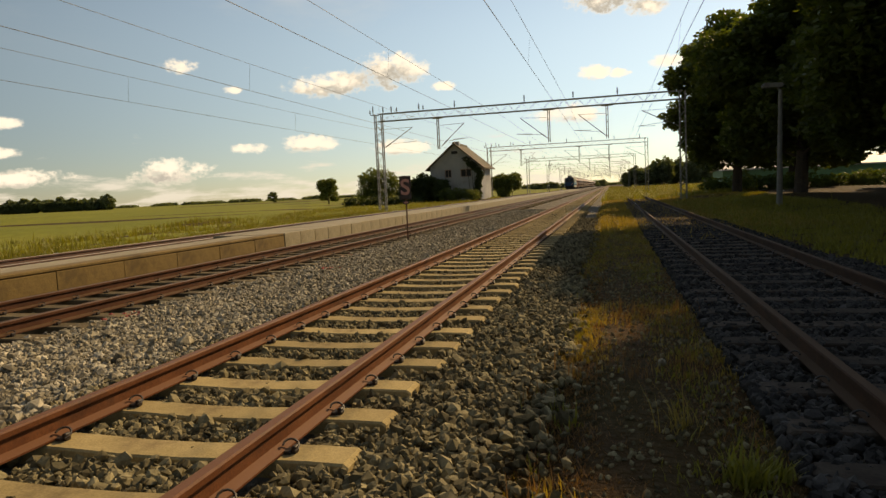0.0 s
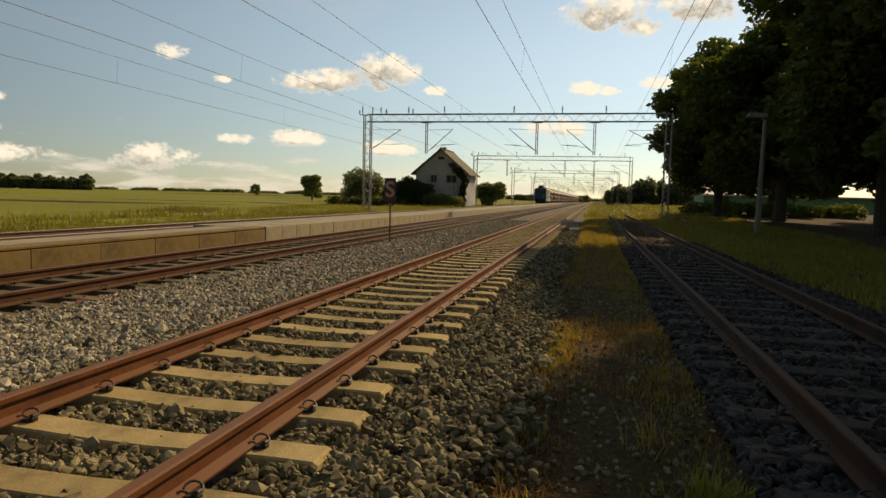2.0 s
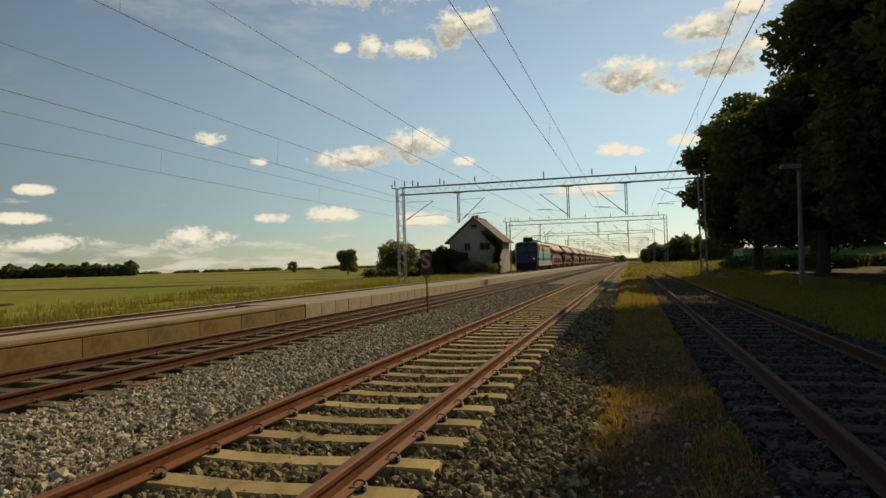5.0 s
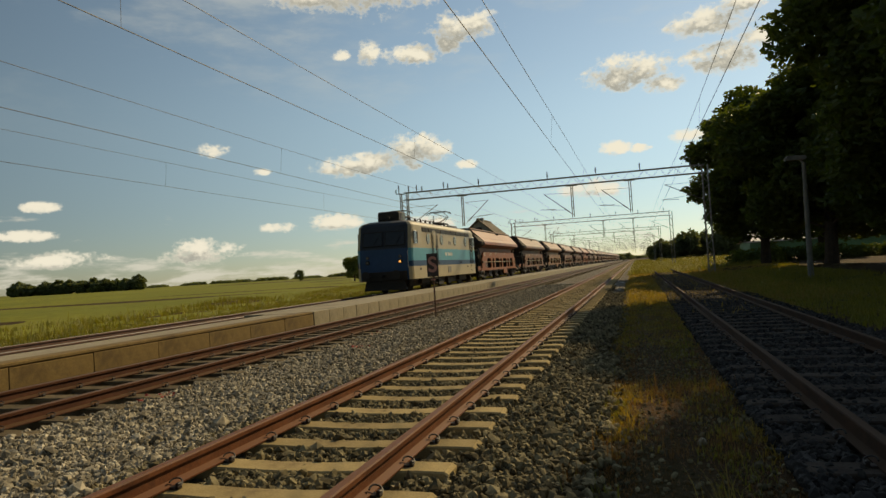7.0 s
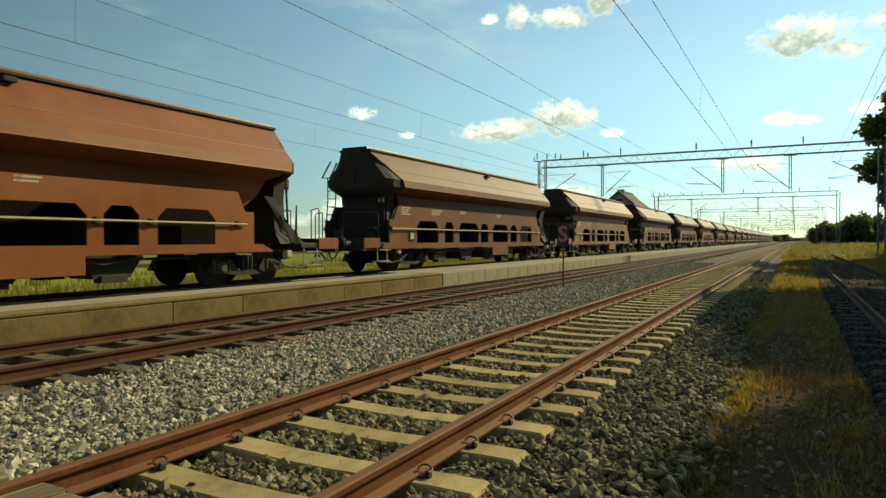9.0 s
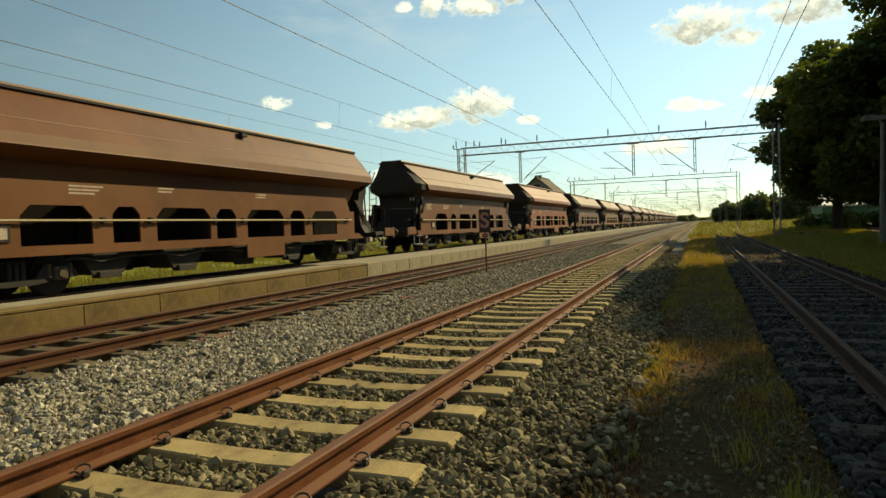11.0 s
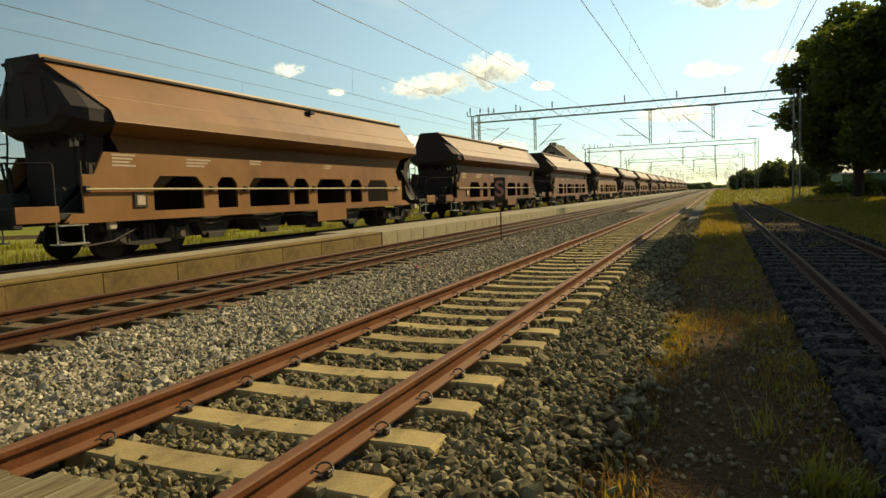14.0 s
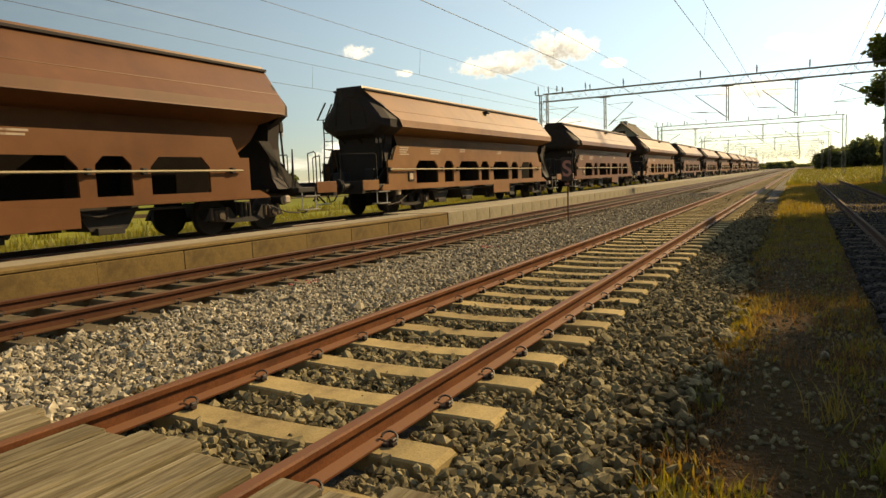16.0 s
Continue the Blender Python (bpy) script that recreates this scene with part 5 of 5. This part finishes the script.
def clump_points(clumps, density, r):
    """Points thickest near the skin of ragged clumps (x, y, z, rx, ry, rz)."""
    out = []
    for x, y, z, a, b, c in clumps:
        n = int(density * (a * b + b * c + a * c))
        d = r.normal(size=(n, 3))
        d /= np.linalg.norm(d, axis=1, keepdims=True)
        lump = 1 + 0.16 * np.sin(d[:, :1] * 7 + x) * np.cos(d[:, 1:2] * 6 + y) + 0.12 * np.sin(d[:, 2:] * 9 + z)
        rad = (r.uniform(0, 1, (n, 1)) ** 0.28) * lump
        out.append(d * rad * (a, b, c) + (x, y, z))
    return np.concatenate(out)


def tree(name, label, x, y, h, spread_, seed, leaf=0.17, density=300, base=2.2, trunk=0.32, mats=None, category="tree", group="", clumps=26, boughs=()):
    r = np.random.default_rng(seed)
    z0 = float(ground_z(x, y))
    t = thing(name, label, category, group, pose(x, y, z0))
    s = Shape()
    top = h * 0.55
    pts = [(0, 0, -0.3), (r.uniform(-.1, .1), r.uniform(-.1, .1), base), (r.uniform(-.3, .3), r.uniform(-.3, .3), top), (r.uniform(-.4, .4), r.uniform(-.4, .4), h * 0.8)]
    rad = [trunk * 1.25, trunk, trunk * 0.6, trunk * 0.2]
    for a, b, ra, rb in zip(pts, pts[1:], rad, rad[1:]):
        s.rod(a, b, ra, 10, rb)
    cl = []
    for k in range(clumps):
        f = k / clumps
        zz = base + (h - base) * (0.10 + 0.82 * f)
        prof = math.sin(math.pi * min(1, 0.16 + 0.80 * f)) ** 0.6
        ang = k * 2.399 + r.uniform(-0.4, 0.4)
        d = spread_ * prof * r.uniform(0.35, 0.82)
        cr = spread_ * r.uniform(0.26, 0.42)
        c = (d * math.cos(ang), d * math.sin(ang), zz)
        cl.append((*c, cr, cr, cr * r.uniform(0.6, 0.85)))
        s.rod((0, 0, max(base, zz - 1.6)), c, trunk * 0.28, 6, 0.03)
    for a, b, c, cr in boughs:
        cl.append((a - x, b - y, c - z0, cr, cr, cr * 0.8))
        s.rod((0, 0, h * 0.6), (a - x, b - y, c - z0), trunk * 0.25, 6, 0.03)
    part("trunk", s, BARK, t, smooth=True)
    v, f = leaf_cloud(clump_points(cl, density, r), leaf, r)
    ob = new("crown", raw_mesh("crown", v, f, mats or LEAF_TREE))
    ob.parent = t
    return t


def sunward(x, y, dist):
    """The point over which the sun stands, that far from a spot on the ground."""
    return (x + dist * math.sin(_a) * math.cos(_e), y + dist * math.cos(_a) * math.cos(_e), dist * math.sin(_e) - 0.22)


# broad boughs high in the crowns, where the tree's shade falls on the strip
BOUGHS = {2: [(*sunward(gx_, gy_, 31.0), r_) for gx_, gy_, r_ in ((2.5, 6.4, 0.75), (2.75, 7.6, 0.9), (3.1, 8.9, 1.1), (3.6, 10.3, 1.3), (4.2, 8.4, 1.3), (4.6, 6.4, 1.3), (3.2, 5.6, 0.8))],
          3: [(*sunward(gx_, gy_, 26.8), r_) for gx_, gy_, r_ in ((2.8, 1.05, 0.62), (3.1, 1.5, 0.9), (3.4, 2.9, 0.8), (3.9, 1.2, 1.2), (4.5, 3.2, 1.3), (3.6, 0.0, 0.8), (4.9, 0.2, 1.3))]}
for n, (x, y, h, sp, base) in enumerate(((12.3, 54, 13.5, 5.2, 1.9), (13.9, 42, 12.4, 5.7, 2.1), (15.6, 31, 16.5, 6.6, 2.2), (16.2, 20, 15.0, 6.3, 2.3), (16.6, 9.5, 15.0, 5.8, 2.4), (19.0, 65, 13, 6.0, 2.0), (24.0, 46, 14, 6.5, 1.5), (26, 30, 15, 7, 1.2), (26, 15, 15, 7, 1.2))):
    tree("tree", "tall dense dark green broadleaf tree beside the siding", x, y, h, sp, 100 + n, leaf=0.2, density=210 if n < 5 else 130, base=base, trunk=0.34, group="trees beside the siding", boughs=BOUGHS.get(n, ()))

# low dark hedge under the trees
def shrub(name, label, x, y, clumps, leaf, density, seed, material, category="bush"):
    r = np.random.default_rng(seed)
    t = thing(name, label, category, m=pose(x, y, float(ground_z(x, y))))
    s = Shape()
    for c in clumps:
        s.rod((c[0] * 0.6, c[1], -0.3), (c[0], c[1], c[2]), 0.05, 6, 0.015)
    part("stems", s, BARK, t)
    v, f = leaf_cloud(clump_points(clumps, density, r), leaf, r)
    ob = new("foliage", raw_mesh("foliage", v, f, material))
    ob.parent = t
    return t


rq = random.Random(11)
shrub("hedge", "low dark hedge under the trees", 17, 60, [(-6 + k * 0.9, rq.uniform(-1, 1), 0.5, 0.9, 0.8, rq.uniform(0.6, 1.0)) for k in range(16)], 0.13, 260, 31, LEAF_TREE, "hedge")
shrub("shrub", "young shrub in a gap of light below the trees", 13.0, 56, [(0, 0, 1.2, 0.7, 0.7, 1.1), (0.5, 0.2, 0.7, 0.6, 0.6, 0.6), (-0.4, 0, 0.6, 0.5, 0.5, 0.6)], 0.1, 240, 32, LEAF_BUSH)

# bushes round the house
shrub("bush", "spreading light green willow bush beside the mast", -31.2, 90, [(rq.uniform(-2.6, 2.6), rq.uniform(-1.5, 1.5), rq.uniform(1.2, 4.2), rq.uniform(0.9, 1.5), 1.2, rq.uniform(0.9, 1.5)) for k in range(16)] + [(-0.5, 0, 4.8, 0.9, 0.8, 0.8), (0.8, 0, 4.6, 0.7, 0.7, 0.9), (-1.7, 0, 4.2, 0.8, 0.8, 0.8)], 0.14, 150, 33, LEAF_BUSH)
shrub("bush", "low dark bushes along the far track", -27.5, 82, [(-5 + k * 0.9, rq.uniform(-0.6, 0.6), 0.55, 0.8, 0.8, rq.uniform(0.5, 0.9)) for k in range(12)], 0.14, 240, 34, LEAF_IVY)
shrub("bush", "dark tall bushes growing against the house", -22.6, 86, [(rq.uniform(-3.2, 2.6), rq.uniform(-0.8, 0.8), 0.5 + rq.uniform(0.3, 2.2), rq.uniform(0.8, 1.2), 0.9, rq.uniform(0.8, 1.3)) for k in range(20)] + [(-0.3, 0.3, 3.4, 0.9, 0.8, 0.9), (0.6, 0.4, 3.0, 0.9, 0.8, 0.9)], 0.15, 260, 35, LEAF_IVY)
shrub("bush", "rounded green bushes before the house", -17.3, 85, [(-2.5 + k * 0.75, rq.uniform(-0.4, 0.4), rq.uniform(0.7, 1.2), 0.7, 0.7, rq.uniform(0.7, 1.0)) for k in range(7)], 0.12, 260, 36, LEAF_BUSH)
shrub("ivy", "ivy climbing the corner of the house", -15.3, 87.8, [(rq.uniform(-0.7, 0.4), 0.0, k * 0.55 + 0.4, 0.55, 0.25, 0.5) for k in range(9)] + [(-0.9, 0.0, 5.2, 0.7, 0.25, 0.5), (-1.6, 0, 5.9, 0.5, 0.25, 0.4)], 0.13, 420, 37, LEAF_IVY, "ivy")
shrub("bush", "tall bush behind the house", -15.5, 112, [(rq.uniform(-2.2, 2.4), rq.uniform(-1, 1), rq.uniform(1.0, 3.4), 1.2, 1.2, 1.1) for k in range(10)], 0.2, 190, 38, LEAF_BUSH)
tree("tree", "small round tree in the field", -54, 124, 5.2, 2.8, 51, leaf=0.2, density=170, base=0.6, trunk=0.15, mats=LEAF_BUSH, clumps=14)
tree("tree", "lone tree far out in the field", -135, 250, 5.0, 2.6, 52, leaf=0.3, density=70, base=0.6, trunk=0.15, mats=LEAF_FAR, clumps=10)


def far_wood(name, label, spots, seed, leaf, density):
    r = np.random.default_rng(seed)
    v, f = leaf_cloud(clump_points(spots, density, r), leaf, r)
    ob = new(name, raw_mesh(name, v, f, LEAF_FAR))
    return tagged(ob, label, "woods", kind="stuff")


far_wood("far_wood", "dark row of woodland at the edge of the field", [(-470 + k * 4.6 + rq.uniform(-1, 1), 400 + rq.uniform(-6, 6), 3.6 + rq.uniform(-0.6, 1.4), 4.6, 5, 4.6 + rq.uniform(-1, 1.4)) for k in range(28)], 61, 1.0, 26)
far_wood("far_wood", "row of trees along the line in the distance", [(7.5 + k * 1.9 + rq.uniform(-0.5, 0.5), 205 + rq.uniform(-4, 10), 2.6 + min(k, 6) * 0.25 + rq.uniform(-0.5, 0.8), 2.3, 3, 2.3 + min(k, 6) * 0.25) for k in range(18)], 62, 0.42, 60)
far_wood("far_wood", "hazy strip of distant woods on the horizon", [(-900 + k * 24 + rq.uniform(-8, 8), 1100 + rq.uniform(-60, 60), 0.5 + rq.uniform(0, 1.5), 18, 14, 2 + rq.uniform(-1, 2)) for k in range(44)], 63, 2.6, 3.2)
far_wood("far_wood", "low distant trees where the tracks vanish", [(-60 + k * 5 + rq.uniform(-2, 2), 560 + rq.uniform(-20, 20), 1.5, 4, 5, 2.6 + rq.uniform(-0.8, 1.2)) for k in range(12)], 64, 1.1, 16)

# ---- ballast stones ----
def stone_kinds(r, n=14):
    t = (1 + 5 ** 0.5) / 2
    ico = np.array([(-1, t, 0), (1, t, 0), (-1, -t, 0), (1, -t, 0), (0, -1, t), (0, 1, t), (0, -1, -t), (0, 1, -t), (t, 0, -1), (t, 0, 1), (-t, 0, -1), (-t, 0, 1)]) / 1.9
    faces = np.array([(0, 11, 5), (0, 5, 1), (0, 1, 7), (0, 7, 10), (0, 10, 11), (1, 5, 9), (5, 11, 4), (11, 10, 2), (10, 7, 6), (7, 1, 8), (3, 9, 4), (3, 4, 2), (3, 2, 6), (3, 6, 8), (3, 8, 9), (4, 9, 5), (2, 4, 11), (6, 2, 10), (8, 6, 7), (9, 8, 1)])
    out = []
    for _ in range(n):
        v = ico * r.uniform(0.85, 1.2, (12, 1))
        for _ in range(5):   # broken faces
            d = r.normal(size=3)
            d /= np.linalg.norm(d)
            v = v - np.clip(v @ d - r.uniform(0.35, 0.7), 0, None)[:, None] * d
        out.append(v * 1.12)
    return out, faces


def stones(name, label, spots, size, material, seed):
    """Crushed stones, each of its own turn and size, half sunk in the bed."""
    r = np.random.default_rng(seed)
    kinds_, faces = stone_kinds(r)
    n = len(spots)
    q = r.normal(size=(n, 4))
    q /= np.linalg.norm(q, axis=1, keepdims=True)
    w, x, y, z = q.T
    rot = np.stack([1 - 2 * (y * y + z * z), 2 * (x * y - z * w), 2 * (x * z + y * w), 2 * (x * y + z * w), 1 - 2 * (x * x + z * z), 2 * (y * z - x * w), 2 * (x * z - y * w), 2 * (y * z + x * w), 1 - 2 * (x * x + y * y)], 1).reshape(n, 3, 3)
    base = np.stack(kinds_)[r.integers(0, len(kinds_), n)] * (size * r.lognormal(0, 0.28, n))[:, None, None]
    base = base * r.uniform(0.62, 1.3, (n, 1, 3))
    v = np.einsum("nij,nkj->nki", rot, base) + spots[:, None, :]
    f = faces[None] + (np.arange(n) * 12)[:, None, None]
    ob = new(name, raw_mesh(name, v.reshape(-1, 3), f.reshape(-1, 3), material))
    return tagged(ob, label, "gravel", kind="stuff")


def scatter(x0, x1, y0, y1, per_m2, z, seed, keep=None):
    r = np.random.default_rng(seed)
    n = int((x1 - x0) * (y1 - y0) * per_m2)
    p = np.stack([r.uniform(x0, x1, n), r.uniform(y0, y1, n), z + r.normal(0, 0.014, n)], 1)
    return p if keep is None else p[keep(p[:, 0], p[:, 1], r)]


def off_sleepers(x, y, r):
    """Few stones lie on a sleeper or against a rail."""
    ph = np.mod(y - FIRST + PITCH / 2, PITCH) - PITCH / 2
    on = (np.abs(ph) < 0.135) & (np.abs(x) < 1.21)
    rail = np.abs(np.abs(x) - 0.7525) < 0.10
    plank = (y < -1.15) & (x > -1.8) & (x < 1.6)
    return ~(on & (r.uniform(size=len(x)) > 0.02)) & ~rail & ~plank


def off_mid(x, y, r):
    dx = x - TRACK_MID
    ph = np.mod(y - 0.2 + PITCH / 2, PITCH) - PITCH / 2
    return ~((np.abs(ph) < 0.14) & (np.abs(dx) < 1.33)) & ~(np.abs(np.abs(dx) - 0.7525) < 0.1)


def edge_fade(lo, hi):
    return lambda x, y, r: r.uniform(size=len(x)) > step(x, lo, hi)


near_spots = np.concatenate([scatter(-1.45, 1.4, -2.6, 6, 1150, -0.222, 1, off_sleepers), scatter(-1.45, 1.4, 6, 16, 420, -0.228, 2, off_sleepers), scatter(-1.45, 1.4, 16, 34, 130, -0.225, 3, off_sleepers)])
stones("ballast_stones", "dusty brown crushed stones between the sleepers", near_spots, 0.028, STONE_D, 21)
side_spots = np.concatenate([scatter(1.3, 2.35, -2.6, 7, 1150, -0.212, 4, edge_fade(1.6, 2.4)), scatter(1.3, 2.2, 7, 26, 300, -0.21, 5, edge_fade(1.6, 2.3))])
stones("ballast_stones", "dusty brown crushed stones along the grass", side_spots, 0.029, STONE_D, 22)
six = np.concatenate([scatter(-3.7, -1.3, -2.6, 7, 1350, -0.21, 6), scatter(-3.7, -1.3, 7, 18, 620, -0.21, 7), scatter(-3.7, -1.3, 18, 40, 300, -0.205, 8)])
stones("ballast_stones", "pale limestone ballast between two tracks", six, 0.026, STONE_L, 23)
mid = np.concatenate([scatter(-6.4, -3.3, -1.5, 10, 480, -0.29, 9, off_mid), scatter(-6.4, -3.3, 10, 30, 150, -0.29, 10, off_mid)])
stones("ballast_stones", "grey-brown ballast under the middle track", mid, 0.029, STONE_D, 24)
sid = np.concatenate([scatter(3.42, 6.4, -1.5, 9, 780, -0.205, 11, lambda x, y, r: np.abs(np.abs(x - TRACK_SIDE) - 0.75) > 0.1), scatter(3.42, 6.2, 9, 22, 260, -0.2, 12, lambda x, y, r: np.abs(np.abs(x - TRACK_SIDE) - 0.75) > 0.1)])
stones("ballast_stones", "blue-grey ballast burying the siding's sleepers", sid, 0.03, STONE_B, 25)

strip = scatter(2.2, 3.6, -2.5, 9, 130, -0.215, 13)
strip[:, 2] = ground_z(strip[:, 0], strip[:, 1]) + 0.004
stones("loose_stones", "loose small stones trodden into the earth", strip, 0.016, STONE_D, 26)

# ---- grass ----
GRASS_Y = leaf_mat("dry_yellow_grass", (0.21, 0.152, 0.04), (0.27, 0.20, 0.05), (0.19, 0.12, 0.038))
GRASS_G = leaf_mat("fresh_green_grass", (0.14, 0.14, 0.024), (0.19, 0.18, 0.032), (0.20, 0.155, 0.045))
GRASS_R = leaf_mat("reddish_dry_weeds", (0.16, 0.085, 0.04), (0.20, 0.11, 0.05), (0.14, 0.11, 0.05))


def blades(name, label, spots, tall, material, seed, wide=0.006, lean=0.45):
    r = np.random.default_rng(seed)
    n = len(spots)
    h = tall * r.lognormal(0, 0.35, n)
    a = r.uniform(0, 2 * np.pi, n)
    dirv = np.stack([np.cos(a), np.sin(a), np.zeros(n)], 1)
    side = np.stack([-np.sin(a), np.cos(a), np.zeros(n)], 1) * (wide * r.uniform(0.7, 1.5, n))[:, None]
    k = (lean * r.uniform(0.2, 1.3, n) * h)[:, None]
    up = np.zeros((n, 3))
    up[:, 2] = h
    p = np.array(spots, float)
    v = np.stack([p - side, p + side, p + up * 0.55 + dirv * k * 0.35 + side * 0.8, p + up * 0.55 + dirv * k * 0.35 - side * 0.8, p + up + dirv * k], 1).reshape(-1, 3)
    i = np.arange(n) * 5
    f = np.concatenate([np.stack([i, i + 1, i + 2], 1), np.stack([i, i + 2, i + 3], 1), np.stack([i + 3, i + 2, i + 4], 1)])
    ob = new(name, raw_mesh(name, v, f, material))
    return tagged(ob, label, "grass", kind="stuff")


def tufts(x0, x1, y0, y1, per_m2, each, seed, spread_=0.06, thresh=None):
    r = np.random.default_rng(seed)
    n = int((x1 - x0) * (y1 - y0) * per_m2)
    c = np.stack([r.uniform(x0, x1, n), r.uniform(y0, y1, n)], 1)
    if thresh is not None:
        val = np.sin(c[:, 0] * 2.1 + 1.3) * np.cos(c[:, 1] * 0.9 + c[:, 0]) + 0.5 * np.sin(c[:, 1] * 2.7 + seed)
        c = c[val + r.normal(0, 0.3, n) > thresh]
    p = np.repeat(c, each, 0) + r.normal(0, spread_, (len(c) * each, 2))
    return np.column_stack([p, ground_z(p[:, 0], p[:, 1]) - 0.02])


blades("grass_strip", "short brown dry grass on the trodden strip", np.concatenate([tufts(1.95, 3.5, -3, 9, 150, 12, 71, 0.06), tufts(1.9, 3.7, 9, 24, 45, 12, 171, 0.08)]), 0.026, GRASS_R, 73, 0.0035, 0.9)
blades("grass_strip", "yellowing grass on the strip between track and siding", np.concatenate([tufts(1.9, 3.5, -3, 8, 70, 12, 172, 0.05, thresh=0.6), tufts(1.85, 2.5, 2.3, 4.6, 90, 14, 173, 0.06), tufts(1.9, 3.7, 8, 40, 34, 12, 72, 0.09)]), 0.05, GRASS_Y, 174, 0.005, 0.6)
blades("grass_strip", "fresh green grass along the ballast's edge", np.concatenate([tufts(1.75, 2.3, -2.4, 8, 40, 14, 74, 0.05, thresh=0.3), tufts(1.5, 2.6, -2.4, -0.3, 170, 16, 75, 0.05), tufts(1.75, 2.3, 2.6, 4.2, 70, 14, 175, 0.06), tufts(1.9, 3.4, 8, 40, 12, 12, 76, 0.09), tufts(2.9, 3.3, -1, 9, 25, 14, 176, 0.07)]), 0.06, GRASS_G, 77, 0.0045, 0.6)
blades("weeds", "reddish dry weeds among the grass", tufts(1.75, 3.3, -2.4, 6, 36, 8, 78, 0.05, thresh=0.45), 0.12, GRASS_R, 79, 0.0025, 0.3)
blades("grass_strip", "shaded rough grass beyond the siding", tufts(6.3, 12, -2, 45, 22, 11, 80, 0.09), 0.11, GRASS_G, 81, 0.012)
blades("grass_strip", "yellow grass growing through the siding", np.concatenate([tufts(3.7, 6.4, 13, 60, 14, 10, 82, 0.1), tufts(3.5, 12, 40, 90, 7, 9, 83, 0.15), tufts(1.9, 8.5, 17, 60, 20, 10, 183, 0.12)]), 0.10, GRASS_Y, 84, 0.012, 0.7)
blades("grass_strip", "sunlit yellow-green grass along the line in the distance", np.concatenate([tufts(1.9, 14, 55, 130, 9, 9, 184, 0.2), tufts(2, 26, 130, 330, 1.6, 12, 185, 0.5)]), 0.22, GRASS_G, 186, 0.04, 0.8)
blades("field_edge_grass", "tall wild grass along the far track", np.concatenate([tufts(-19, -13.4, 0, 45, 14, 11, 85, 0.1), tufts(-30, -13.4, 45, 110, 4, 10, 86, 0.2)]), 0.2, GRASS_G, 87, 0.014)
blades("field_edge_grass", "darker weeds on the field's edge", tufts(-30, -18.5, 8, 45, 5, 14, 88, 0.22, thresh=0.55), 0.3, GRASS_G, 89, 0.02)
for k, (x, y, tall, n, wide, lab) in enumerate(((3.17, 0.14, 0.10, 150, 0.007, "bright green tuft of broad grass blades"), (3.3, 0.24, 0.08, 50, 0.007, "bright green tuft of broad grass blades"),
                                               (2.98, 0.85, 0.2, 26, 0.003, "pale branching weed"), (2.85, 0.75, 0.16, 16, 0.003, "pale branching weed"))):
    r = np.random.default_rng(90 + k)
    p = np.column_stack([r.normal(x, 0.05, n), r.normal(y, 0.05, n), np.full(n, float(ground_z(x, y)) - 0.02)])
    ob = blades("grass_tuft", lab, p, tall, GRASS_G if k < 2 else GRASS_Y, 95 + k, wide, 0.75)
    tagged(ob, "", "", "tufts in the strip")
REDPAINT = mat("red_paint_on_stones", (0.36, 0.05, 0.035), (0.42, 0.08, 0.05), (0.2, 0.09, 0.06), scale=9, fine=60, rough=0.7, bump=0.3, dist=0.003, island=0.3)
for k, (x, y, n, sp) in enumerate(((-3.6, 4.05, 26, 0.12), (-2.9, 9.0, 16, 0.1), (-3.55, 11.6, 10, 0.1))):
    r = np.random.default_rng(120 + k)
    q = np.column_stack([r.normal(x, sp, n), r.normal(y, sp, n), np.full(n, -0.19)])
    stones("painted_stones", "a few stones splashed with red marking paint", q, 0.026, REDPAINT, 130 + k)
one = np.array([[2.93, 2.22, float(ground_z(2.93, 2.22)) + 0.02]])
stones("pale_stone", "single pale stone lying on the earth", one, 0.06, STONE_L, 140)


# ---- motion of the train ----
TRAIN_ROWS = [(0.0, 219.6), (3.5, 125.0), (7.0, 30.4), (7.5, 16.85), (8.5, -10.1), (9.3, -31.6), (12.5, -118.4), (14.5, -172.8), (16.0, -213.7)]


def motions():
    for ob, off in train:
        walk(ob, [(t, pose(TRACK_TRAIN, y + off, TRAIN_Z)) for t, y in TRAIN_ROWS])


motions()
